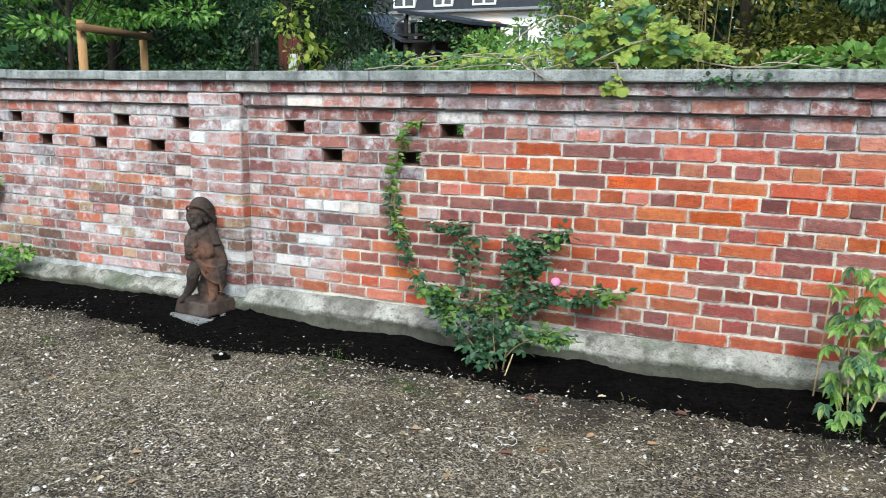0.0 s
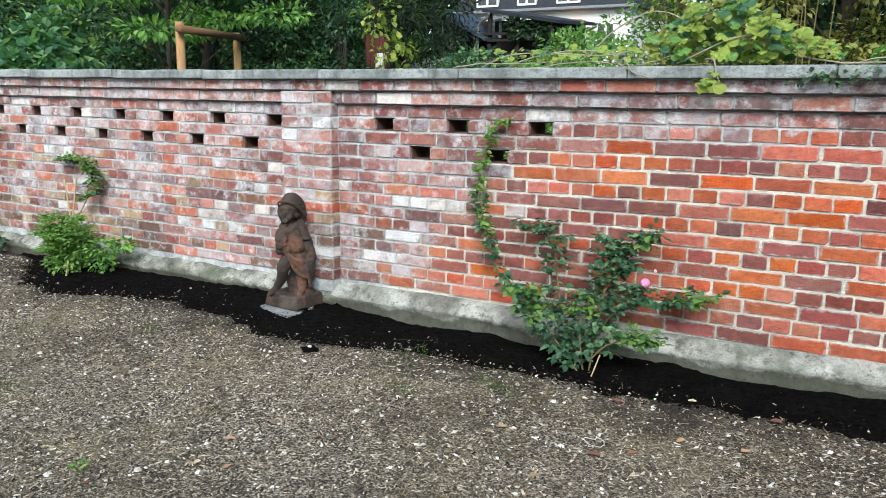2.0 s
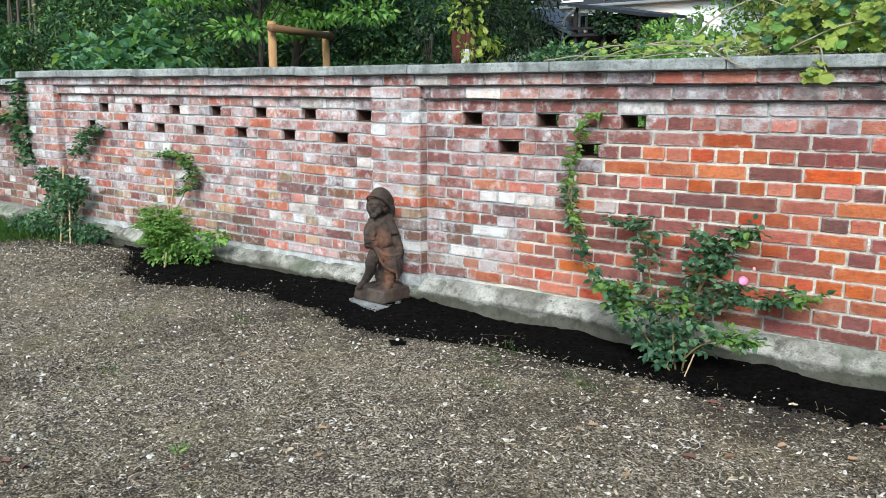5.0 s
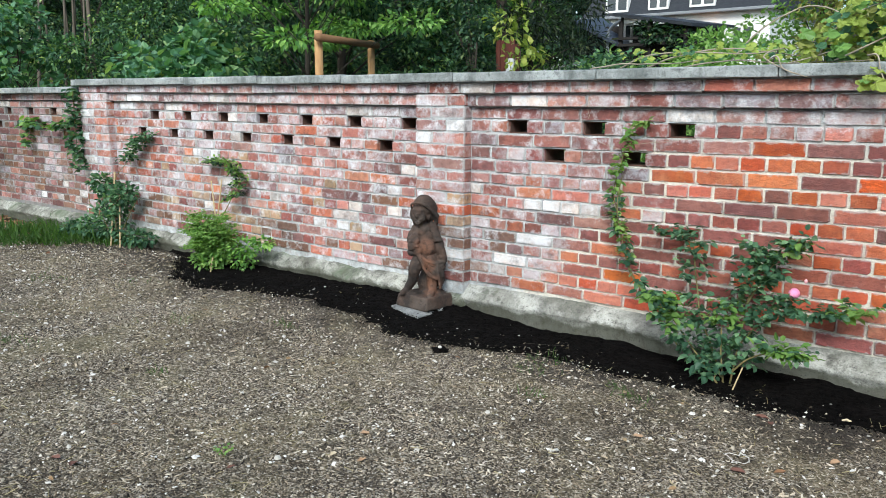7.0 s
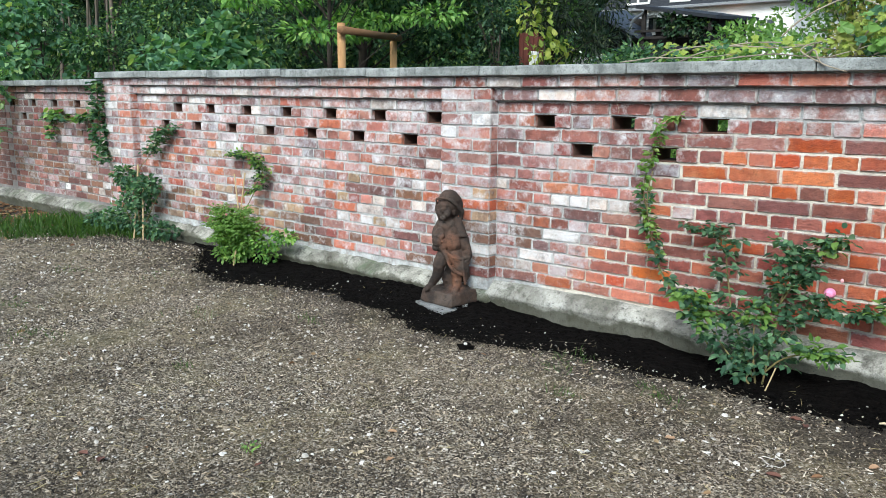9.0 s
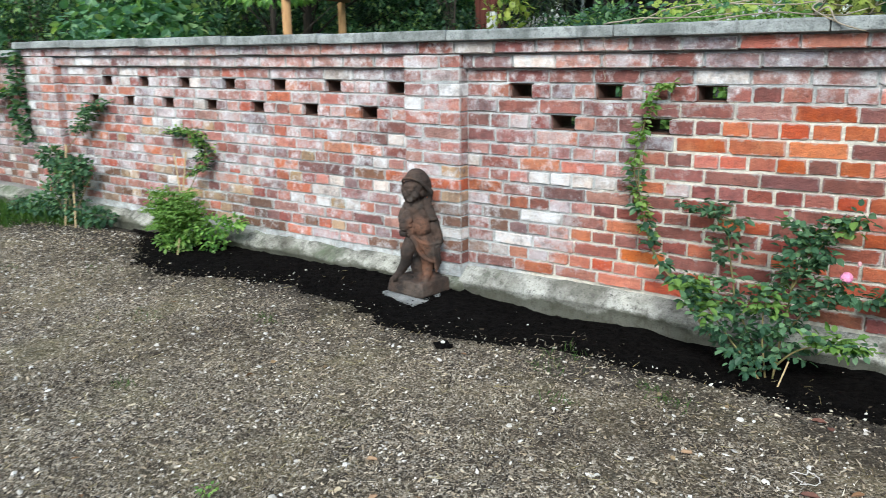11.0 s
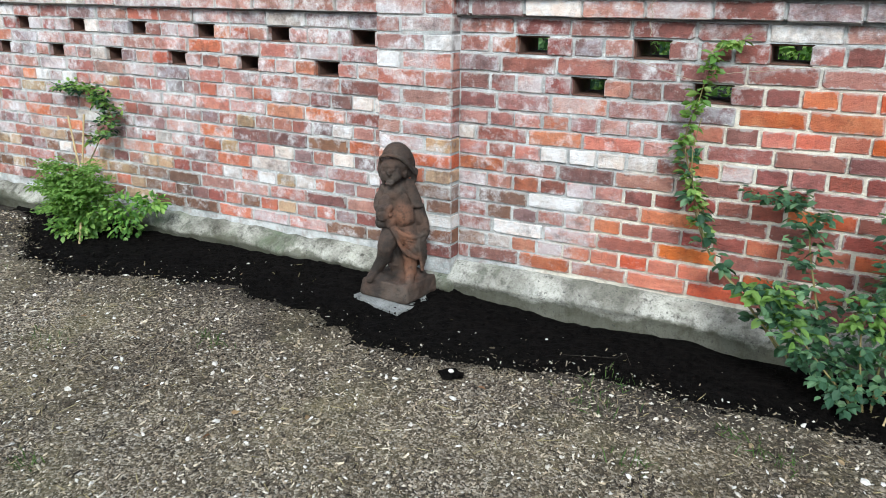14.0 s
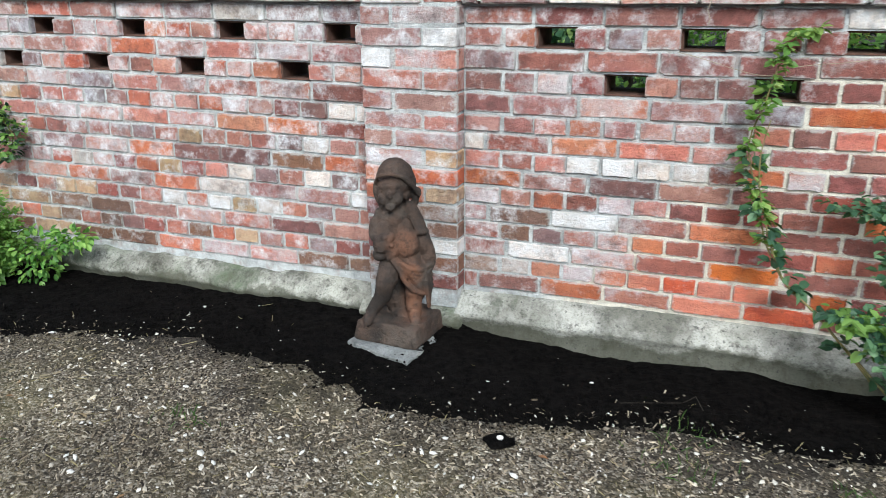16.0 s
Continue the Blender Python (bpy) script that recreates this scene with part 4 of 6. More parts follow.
def tree(x, y, height, spread, trunk, low, material, leaf, kind, clumps, per, seed, label, name="tree", category="tree", depth=1.0, clump=0.5, flat=0.62):
    """A tree or tall shrub: tapered trunk, limbs, and a crown of leaf clumps with gaps, down to the height low."""
    g = random.Random(seed)
    ob = thing(name, label, category, at=(x, y, -0.09))
    bm = bmesh.new()
    lean = Vector((g.uniform(-0.3, 0.3), g.uniform(-0.2, 0.2), 0))
    top = Vector((0, 0, height * 0.8)) + lean
    line = smooth_line([(0, 0, -0.1), Vector((0, 0, height * 0.3)) + lean * 0.2, Vector((0, 0, height * 0.55)) + lean * 0.6, top], 4)
    tube(bm, line, taper(len(line), trunk, trunk * 0.25), 9)
    part("trunk", bm, BARK, ob, smooth=True)
    clusters = []
    for i in range(clumps):
        a = g.random() * 6.283
        z = low + (height - low) * (i + g.random()) / clumps
        shape = math.sin(math.pi * min(1, max(0.16, (z - low + 0.25 * height) / (height - low + 0.3 * height)))) ** 0.6
        r = spread * shape * math.sqrt(g.uniform(0.15, 1.0))
        c = (math.cos(a) * r, math.sin(a) * r * depth, z)
        s = g.uniform(0.7, 1.3) * clump
        clusters.append((c, (s, s * depth, s * flat)))
    for i in range(0, clumps, max(1, clumps // 14)):
        bm = bmesh.new()
        c = Vector(clusters[i][0])
        root = line[min(len(line) - 1, int(len(line) * min(0.85, max(0.1, (c.z * 0.75) / height))))]
        limb = smooth_line([root, root.lerp(c, 0.5) + Vector((0, 0, 0.1)), c], 3)
        tube(bm, limb, taper(len(limb), trunk * 0.20, trunk * 0.05), 5)
        part("limb", bm, BARK, ob)
    crown("crown", clusters, per, leaf, kind, material, ob, seed)
    return ob


# ---- statue on its slab ----
def sphere_shape(u=14, v=9):
    p = [(math.sin(math.pi * j / v) * math.cos(6.2832 * i / u), math.sin(math.pi * j / v) * math.sin(6.2832 * i / u), math.cos(math.pi * j / v)) for j in range(v + 1) for i in range(u)]
    f = [(j * u + i, (j + 1) * u + i, (j + 1) * u + (i + 1) % u, j * u + (i + 1) % u) for j in range(v) for i in range(u)]
    return np.array(p), f


SPHERE = sphere_shape()


class Clay:
    """Lumps gathered for one modelled body."""

    def __init__(self):
        self.v, self.f = [], []

    def ball(self, c, r):
        r = (r, r, r) if isinstance(r, (int, float)) else r
        o = len(self.v)
        self.v += (SPHERE[0] * np.array(r) + np.array(c)).tolist()
        self.f += [tuple(o + i for i in f) for f in SPHERE[1]]

    def limb(self, points, r0, r1):
        line = smooth_line(points, 4)
        for a, b, r, q in zip(line, line[1:], taper(len(line), r0, r1), taper(len(line), r0, r1)[1:]):
            self.ball(a, r)
            self.ball(a.lerp(b, 0.5), (r + q) / 2)
        self.ball(line[-1], r1)

    def bmesh(self, bm, turn=0.0):
        m = Matrix.Rotation(radians(turn), 3, "Z")
        o = [bm.verts.new(m @ Vector(p)) for p in self.v]
        for f in self.f:
            try:
                bm.faces.new([o[i] for i in f])
            except ValueError:
                pass


def ball(bm, c, r):
    bmesh.ops.create_uvsphere(bm, u_segments=14, v_segments=9, radius=1, matrix=Matrix.LocRotScale(c, None, (r, r, r) if isinstance(r, (int, float)) else r))


def statue_material():
    n = Nodes("weathered_terracotta", 0.8)
    p = n.coords()
    c = n.mix(n.ramp(n.noise(p, 7, 6, 0.65), (0.40, 0.0), (0.62, 1.0)), (0.038, 0.030, 0.026), (0.096, 0.060, 0.045))
    # paler orange-brown patches round the belly, the thigh and the shin
    for spot, r in (((0.075, -0.075, 0.41), 0.095), ((0.085, -0.03, 0.16), 0.09), ((0.09, -0.06, 0.29), 0.06)):
        far = n.t.nodes.new("ShaderNodeVectorMath")
        far.operation = "DISTANCE"
        n.put(far.inputs[0], p)
        far.inputs[1].default_value = spot
        d = n.math("ADD", far.outputs["Value"], n.math("MULTIPLY", n.math("SUBTRACT", n.noise(p, 14, 5, 0.6), 0.5), 0.10))
        c = n.mix(n.ramp(n.math("DIVIDE", d, r), (0.35, 0.75), (1.0, 0.0)), c, (0.225, 0.102, 0.060))
    c = n.mix(n.ramp(n.noise(p, 4.2, 5, 0.6), (0.52, 0.0), (0.70, 0.7)), c, (0.125, 0.108, 0.092))
    c = n.mix(n.ramp(n.noise(p, 36, 7, 0.75), (0.50, 0.0), (0.68, 0.8)), c, (0.028, 0.022, 0.020))
    n.bump(n.math("ADD", n.noise(p, 34, 8, 0.7), n.math("MULTIPLY", n.noise(p, 140, 4, 0.6), 0.4)), 0.9, 0.014)
    return n.color(c)


bm = bmesh.new()
box(bm, -0.143, 0.143, -0.126, 0.126, 0.0, 0.088, 0.014)
bmesh.ops.subdivide_edges(bm, edges=[e for e in bm.edges if e.calc_length() > 0.06], cuts=6, use_grid_fill=True)
for v in bm.verts:
    v.co += noise.noise_vector(v.co * 14.0) * 0.008
    v.co.x *= 1.0 - 0.9 * max(0.0, v.co.z - 0.03)
    v.co.y *= 1.0 - 0.9 * max(0.0, v.co.z - 0.03)
clay = Clay()
# rocky ground on the block, and the stump behind the legs
clay.ball((-0.085, -0.030, 0.088), (0.060, 0.055, 0.022))
clay.ball((0.055, 0.020, 0.092), (0.085, 0.070, 0.028))
clay.limb([(0.010, 0.055, 0.07), (0.015, 0.052, 0.20), (0.020, 0.045, 0.34)], 0.062, 0.050)
clay.ball((0.000, 0.040, 0.150), (0.060, 0.045, 0.080))
# bent leg, set out to the side
clay.limb([(-0.015, -0.005, 0.350), (-0.048, -0.068, 0.272), (-0.066, -0.046, 0.195), (-0.110, -0.030, 0.118)], 0.054, 0.027)
clay.ball((-0.044, -0.066, 0.275), (0.047, 0.042, 0.046))
clay.ball((-0.062, -0.046, 0.205), (0.038, 0.038, 0.048))
clay.limb([(-0.110, -0.034, 0.112), (-0.128, -0.090, 0.098)], 0.026, 0.020)
# standing leg
clay.limb([(0.055, 0.000, 0.350), (0.066, -0.036, 0.262), (0.064, -0.030, 0.182), (0.062, -0.030, 0.112)], 0.050, 0.031)
clay.ball((0.066, -0.034, 0.208), (0.041, 0.040, 0.046))
clay.limb([(0.062, -0.036, 0.106), (0.066, -0.092, 0.096)], 0.027, 0.022)
# hips, belly, breast
clay.ball((0.018, 0.0, 0.352), (0.082, 0.066, 0.056))
clay.ball((0.034, -0.034, 0.408), (0.070, 0.052, 0.066))
clay.ball((0.010, 0.000, 0.462), (0.076, 0.056, 0.070))
clay.ball((-0.020, -0.012, 0.505), (0.070, 0.050, 0.042))
clay.ball((0.000, 0.006, 0.520), (0.086, 0.048, 0.040))
clay.limb([(-0.008, 0.0, 0.53), (-0.020, -0.010, 0.575)], 0.042, 0.038)
# head
clay.ball((-0.024, -0.028, 0.622), (0.061, 0.066, 0.072))
clay.ball((-0.054, -0.068, 0.602), (0.026, 0.023, 0.028))
clay.ball((0.004, -0.072, 0.602), (0.027, 0.023, 0.028))
clay.ball((-0.026, -0.094, 0.620), (0.010, 0.011, 0.018))
clay.ball((-0.025, -0.070, 0.650), (0.046, 0.022, 0.018))
clay.ball((-0.026, -0.088, 0.570), (0.023, 0.019, 0.014))
clay.ball((0.042, -0.022, 0.610), (0.016, 0.022, 0.026))
# close-fitting hood with a rolled brim that dips behind the ear
clay.ball((-0.002, 0.006, 0.668), (0.082, 0.086, 0.080))
clay.ball((0.016, 0.036, 0.640), (0.076, 0.066, 0.084))
clay.limb([(-0.084, -0.030, 0.655), (-0.072, -0.074, 0.690), (-0.026, -0.096, 0.702), (0.028, -0.084, 0.690), (0.066, -0.052, 0.655), (0.100, -0.016, 0.606)], 0.008, 0.012)
clay.limb([(-0.084, -0.024, 0.656), (-0.088, -0.034, 0.612), (-0.070, -0.036, 0.560)], 0.011, 0.009)
clay.limb([(-0.064, 0.020, 0.650), (-0.060, 0.024, 0.590), (-0.050, 0.028, 0.550)], 0.020, 0.016)
clay.limb([(0.092, 0.004, 0.610), (0.086, 0.020, 0.565), (0.070, 0.030, 0.535)], 0.020, 0.016)
# cape over the far shoulder with a short flared sleeve
clay.limb([(0.062, 0.004, 0.535), (0.092, -0.006, 0.505), (0.112, -0.016, 0.460)], 0.036, 0.030)
for i in range(7):
    a = -1.9 + 0.36 * i
    clay.limb([(0.070 + 0.022 * math.cos(a), -0.004 + 0.026 * math.sin(a), 0.520), (0.108 + 0.034 * math.cos(a), -0.014 + 0.036 * math.sin(a), 0.452)], 0.010, 0.008)
clay.limb([(0.02, 0.045, 0.54), (0.06, 0.060, 0.44), (0.085, 0.060, 0.30), (0.080, 0.050, 0.16)], 0.040, 0.034)
# near arm folded over the breast, holding a curled horn
clay.limb([(-0.078, -0.004, 0.520), (-0.106, -0.018, 0.470), (-0.092, -0.056, 0.440), (-0.030, -0.088, 0.452)], 0.029, 0.020)
clay.ball((-0.066, -0.080, 0.420), (0.044, 0.030, 0.044))
for i in range(14):
    a = 0.55 * i
    r = 0.040 - 0.0022 * i
    clay.ball((-0.066 + r * math.cos(a), -0.100, 0.418 + r * math.sin(a)), 0.0115 - 0.0004 * i)
clay.ball((-0.078, -0.070, 0.376), (0.030, 0.026, 0.030))
clay.ball((-0.060, -0.045, 0.455), (0.045, 0.040, 0.050))
clay.ball((-0.030, -0.070, 0.395), (0.040, 0.030, 0.050))
# cloth slung from the far arm round the hips
clay.limb([(0.122, -0.010, 0.440), (0.142, -0.012, 0.380), (0.140, -0.010, 0.320)], 0.022, 0.026)
clay.ball((0.132, 0.004, 0.330), (0.034, 0.046, 0.056))
clay.ball((0.116, 0.006, 0.400), (0.036, 0.048, 0.070))
clay.ball((0.084, -0.028, 0.268), (0.056, 0.056, 0.066))
for k in range(5):
    clay.limb([(-0.006 + 0.010 * k, -0.086 + 0.003 * k, 0.352 - 0.014 * k), (0.050 + 0.008 * k, -0.094 + 0.006 * k, 0.322 - 0.020 * k), (0.104 + 0.004 * k, -0.070 + 0.008 * k, 0.308 - 0.024 * k), (0.140, -0.020, 0.312 - 0.022 * k)], 0.0125, 0.0105)
clay.limb([(0.060, -0.050, 0.318), (0.098, -0.044, 0.270), (0.118, -0.020, 0.220)], 0.038, 0.030)
for k in range(4):
    clay.limb([(0.112 + 0.006 * k, -0.062 + 0.020 * k, 0.300), (0.120 + 0.004 * k, -0.058 + 0.020 * k, 0.220), (0.124 + 0.003 * k, -0.046 + 0.020 * k, 0.140 + 0.012 * k)], 0.013, 0.010)
clay.limb([(-0.020, -0.080, 0.352), (0.004, -0.096, 0.318), (0.030, -0.088, 0.262), (0.060, -0.080, 0.226), (0.100, -0.060, 0.200)], 0.012, 0.010)
SLIM = ([0.0, 0.10, 0.30, 0.42, 0.52, 0.60, 0.80], [1.0, 1.0, 0.94, 0.88, 0.82, 0.90, 0.92])
clay.v = [(x * interp(z, *SLIM), y * interp(z, *SLIM), z) for x, y, z in clay.v]
clay.bmesh(bm, 28)
statue = part("statue", bm, statue_material(), smooth=True)
statue.matrix_basis = pose(-3.310, 4.165, -0.044, 0, 0, -4)
remesh = statue.modifiers.new("remesh", "REMESH")
remesh.mode = "VOXEL"
remesh.voxel_size = 0.0036
remesh.use_smooth_shade = True
soft = statue.modifiers.new("smooth", "SMOOTH")
soft.factor, soft.iterations = 0.5, 1
rough_skin = bpy.data.textures.new("worn_skin", "CLOUDS")
rough_skin.noise_scale, rough_skin.noise_depth = 0.045, 4
worn = statue.modifiers.new("worn", "DISPLACE")
worn.texture, worn.strength, worn.mid_level = rough_skin, 0.008, 0.5
tagged(statue, "dark weathered terracotta garden figure of a hooded child on a block", "statue")

bm = bmesh.new()
box(bm, -0.152, 0.156, -0.142, 0.140, 0.0, 0.026, 0.006)
bmesh.ops.subdivide_edges(bm, edges=[e for e in bm.edges if e.calc_length() > 0.06], cuts=7, use_grid_fill=True)
for v in bm.verts:
    v.co += noise.noise_vector(v.co * 19.0) * 0.008
slab = part("stone_slab", bm, concrete_material("pale_slab", (0.30, 0.305, 0.30), (0.12, 0.125, 0.125)))
slab.matrix_basis = pose(-3.305, 4.128, -0.068, 2.0, 2.0, -13)
tagged(slab, "thin pale stone slab under the statue, half sunk in soil", "slab")


# ---- plants at the foot of the wall ----
def stems(parent, lines, r0, r1, material, name="stem"):
    for line in lines:
        bm = bmesh.new()
        l = smooth_line(line, 5)
        l = [p + noise.noise_vector(p * 9) * 0.006 for p in l]
        tube(bm, l, taper(len(l), r0, r1), 6)
        part(name, bm, material, parent, smooth=True)


def cane(parent, a, b, r=0.0055):
    bm = bmesh.new()
    a, b = Vector(a), Vector(b)
    pts, radii = [], []
    for i in range(9):
        pts.append(a.lerp(b, i / 8))
        radii.append(r * (1.18 if i % 3 == 2 else 1.0))
    tube(bm, pts, radii, 7)
    return part("cane", bm, CANE, parent, "split bamboo cane")


def leafy(parent, lines, counts, seed, size, material, reach=0.05, leaflets=5, gap=0.03, start=0.1, kind="oval", name="foliage", spread=0.35):
    g = random.Random(seed)
    pts, ways = [], []
    for line, c in zip(lines, counts):
        a, b = along(smooth_line(line, 5), c, g, reach, leaflets, gap, start)
        pts += a
        ways += b
    return foliage(name, pts, ways, size, kind, material, parent, seed, spread=spread)


rose = thing("rose_bush", "climbing rose bush with dark green leaves and one pink bloom", "plant")
R_MAIN = [(-1.22, 4.05, -0.10), (-1.21, 4.12, 0.10), (-1.20, 4.18, 0.31), (-1.18, 4.20, 0.49), (-1.18, 4.22, 0.60)]
R_TOP = [(-1.20, 4.18, 0.31), (-1.13, 4.20, 0.47), (-1.06, 4.22, 0.56), (-0.99, 4.24, 0.66)]
R_FLOWER = [(-1.21, 4.12, 0.10), (-1.10, 4.15, 0.27), (-1.03, 4.20, 0.34), (-0.985, 4.22, 0.385)]
R_RIGHT = [(-1.10, 4.15, 0.27), (-0.96, 4.20, 0.28), (-0.85, 4.22, 0.31), (-0.77, 4.24, 0.30), (-0.67, 4.26, 0.34)]
R_LOW = [(-1.22, 4.05, -0.03), (-1.13, 4.05, 0.07), (-1.01, 4.03, 0.13), (-0.90, 4.00, 0.14)]
R_LEFT = [(-1.26, 4.08, -0.10), (-1.35, 4.15, 0.05), (-1.44, 4.20, 0.21), (-1.50, 4.25, 0.39), (-1.53, 4.28, 0.54), (-1.62, 4.29, 0.60), (-1.74, 4.30, 0.60)]
R_LEFT_LOW = [(-1.24, 4.00, -0.10), (-1.33, 4.00, 0.01), (-1.45, 4.02, 0.13), (-1.56, 4.05, 0.24), (-1.66, 4.08, 0.31)]
R_MID = [(-1.24, 4.03, -0.10), (-1.27, 4.05, 0.05), (-1.29, 4.10, 0.2), (-1.27, 4.16, 0.33)]
stems(rose, [R_MAIN, R_TOP, R_FLOWER, R_RIGHT, R_LOW, R_LEFT, R_LEFT_LOW, R_MID], 0.0055, 0.0022, STEM)
leafy(rose, [R_MAIN, R_TOP, R_FLOWER, R_RIGHT, R_LOW, R_LEFT, R_LEFT_LOW, R_MID], [84, 54, 26, 38, 14, 72, 66, 34], 21, 0.039, LEAF_ROSE, 0.035, 5, 0.030, 0.12, "rose")
leafy(rose, [R_LOW, R_LEFT_LOW, R_RIGHT, R_TOP, R_MID], [26, 34, 12, 10, 12], 22, 0.043, LEAF_YOUNG, 0.03, 5, 0.030, 0.62, "rose", name="young_foliage")
g = random.Random(3)
bm = bmesh.new()
for ring, (count, tilt, reach) in enumerate(((5, 0.25, 0.014), (7, 0.6, 0.023), (9, 1.0, 0.032))):
    for i in range(count):
        a = 6.283 * i / count + ring * 0.5
        m = Matrix.Translation((-0.985, 4.205, 0.395)) @ Matrix.Rotation(a, 4, "Y") @ Matrix.Rotation(tilt, 4, "X") @ Matrix.Translation((0, -reach * 0.6, reach * 0.5))
        bmesh.ops.create_uvsphere(bm, u_segments=8, v_segments=6, radius=1, matrix=m @ Matrix.Diagonal((0.019 + 0.003 * ring, 0.005, 0.021 + 0.003 * ring, 1)))
part("bloom", bm, PETAL, rose, "full pink rose bloom", smooth=True)
bm = bmesh.new()
ball(bm, (-0.945, 4.22, 0.455), (0.008, 0.008, 0.012))
part("bud", bm, plain("pale_petal", (0.75, 0.42, 0.45), (0.7, 0.36, 0.4)), rose, "pale pink rosebud", smooth=True)
cane(rose, (-1.185, 3.95, -0.12), (-1.15, 4.02, 0.03), 0.0034)
cane(rose, (-1.30, 4.0, -0.11), (-1.27, 4.06, 0.02), 0.004)

LEAF_CLEMATIS = leaf_material("clematis_leaf", (0.0, (0.11, 0.23, 0.055)), (0.6, (0.23, 0.38, 0.10)), (1.0, (0.40, 0.52, 0.17)))
clematis = thing("climbing_vine", "slender green climbing vine trained up the brick wall", "plant")
C_LINE = [(-1.56, 4.13, 0.06), (-1.73, 4.22, 0.23), (-1.85, 4.27, 0.32), (-1.94, 4.30, 0.47), (-1.98, 4.31, 0.62), (-2.03, 4.32, 0.79), (-2.00, 4.32, 0.94), (-1.97, 4.33, 1.07), (-1.93, 4.34, 1.16), (-1.87, 4.35, 1.20)]
C_TWO = [(-1.50, 4.11, 0.02), (-1.72, 4.20, 0.22), (-1.87, 4.25, 0.36), (-1.95, 4.28, 0.55), (-1.99, 4.29, 0.75), (-1.97, 4.30, 0.9)]
stems(clematis, [C_LINE, C_TWO], 0.0045, 0.002, STEM)
leafy(clematis, [C_LINE], [80], 31, 0.038, LEAF_CLEMATIS, 0.006, 3, 0.014, 0.30, "rose")
leafy(clematis, [C_LINE[:6], C_TWO[:5]], [26, 18], 32, 0.046, LEAF_ROSE, 0.010, 3, 0.018, 0.0, "rose", name="dark_foliage")
stems(clematis, [[(-2.30, 4.385, 1.11), (-2.02, 4.35, 1.045), (-1.90, 4.36, 1.075), (-1.52, 4.385, 1.12)]], 0.0012, 0.0012, TWIG, "tie_wire")

bush = thing("small_bush", "low bright green bush with a tall climbing shoot tied to canes", "plant")
clumps = [((-5.55, 4.08, 0.10), (0.19, 0.16, 0.13)), ((-5.63, 4.10, 0.16), (0.15, 0.14, 0.12)), ((-5.46, 4.10, 0.13), (0.18, 0.15, 0.12)), ((-5.54, 4.04, 0.01), (0.18, 0.14, 0.08)), ((-5.60, 4.07, 0.23), (0.12, 0.11, 0.08))]
crown("foliage", clumps, 300, 0.040, "rose", LEAF_BUSH, bush, 41, spread=0.6, droop=0.0)
crown("side_foliage", [((-5.22, 4.16, 0.13), (0.16, 0.11, 0.10)), ((-5.05, 4.2, 0.18), (0.13, 0.07, 0.05)), ((-5.26, 4.16, 0.03), (0.14, 0.11, 0.09))], 130, 0.034, "rose", LEAF_BEECH, bush, 42, spread=0.5)
sprays = []
gs = random.Random(19)
for i in range(46):
    a, r = gs.uniform(0, 6.283), gs.uniform(0.08, 0.22)
    root = Vector((-5.53 + gs.uniform(-0.08, 0.08), 4.08, 0.0))
    tip = root + Vector((math.cos(a) * r * 1.15, math.sin(a) * r * 0.6 - 0.03, gs.uniform(0.10, 0.40) * (1.1 - r)))
    sprays.append([root, root.lerp(tip, 0.5) + Vector((0, 0, 0.05)), tip, tip + Vector((math.cos(a) * 0.05, 0, -0.01))])
leafy(bush, sprays, [14] * len(sprays), 45, 0.028, LEAF_YOUNG, 0.022, 7, 0.018, 0.25, name="spray_foliage")
B_LINE = [(-5.50, 4.10, -0.05), (-5.57, 4.15, 0.18), (-5.62, 4.25, 0.35), (-5.56, 4.30, 0.49), (-5.46, 4.32, 0.62), (-5.54, 4.32, 0.73), (-5.74, 4.33, 0.79), (-5.92, 4.34, 0.78)]
stems(bush, [B_LINE] + [[(-5.48, 4.06, -0.1), c[0]] for c in clumps], 0.005, 0.002, STEM)
leafy(bush, [B_LINE], [80], 43, 0.038, LEAF_BUSH, 0.025, 5, 0.022, 0.42, name="shoot_foliage")
leafy(bush, [B_LINE], [50], 44, 0.038, LEAF_DARK, 0.025, 5, 0.022, 0.40, name="dark_shoot_foliage")
cane(bush, (-5.52, 4.12, 0.12), (-5.70, 4.20, 0.64))
cane(bush, (-5.58, 4.12, 0.12), (-5.55, 4.20, 0.66))
bm = bmesh.new()
tube(bm, [(-5.585, 4.14, 0.255), (-5.585, 4.14, 0.305)], [0.020, 0.024], 14)
part("plant_pot", bm, plain("green_plastic", (0.02, 0.05, 0.035), (0.03, 0.06, 0.045), 0.4), bush, "small dark green plastic cup on the canes", smooth=True)
cane(bush, (-5.43, 3.95, -0.12), (-5.44, 4.0, 0.05), 0.006)

left = thing("climbing_rose", "dark green climbing rose at the foot of the far pier", "plant")
L_MAIN = [(-7.35, 4.22, -0.08), (-7.39, 4.25, 0.19), (-7.31, 4.27, 0.39), (-7.42, 4.27, 0.51), (-7.24, 4.31, 0.70), (-7.03, 4.32, 0.86), (-6.86, 4.33, 0.98)]
stems(left, [L_MAIN, [(-7.35, 4.2, -0.08), (-7.6, 4.2, 0.2), (-7.8, 4.2, 0.3), (-7.7, 4.22, 0.55)], [(-7.3, 4.2, -0.08), (-7.1, 4.22, 0.2), (-7.0, 4.25, 0.35)]], 0.006, 0.0025, STEM)
leafy(left, [L_MAIN[4:]], [80], 51, 0.046, LEAF_ROSE, 0.04, 5, 0.03, 0.1)
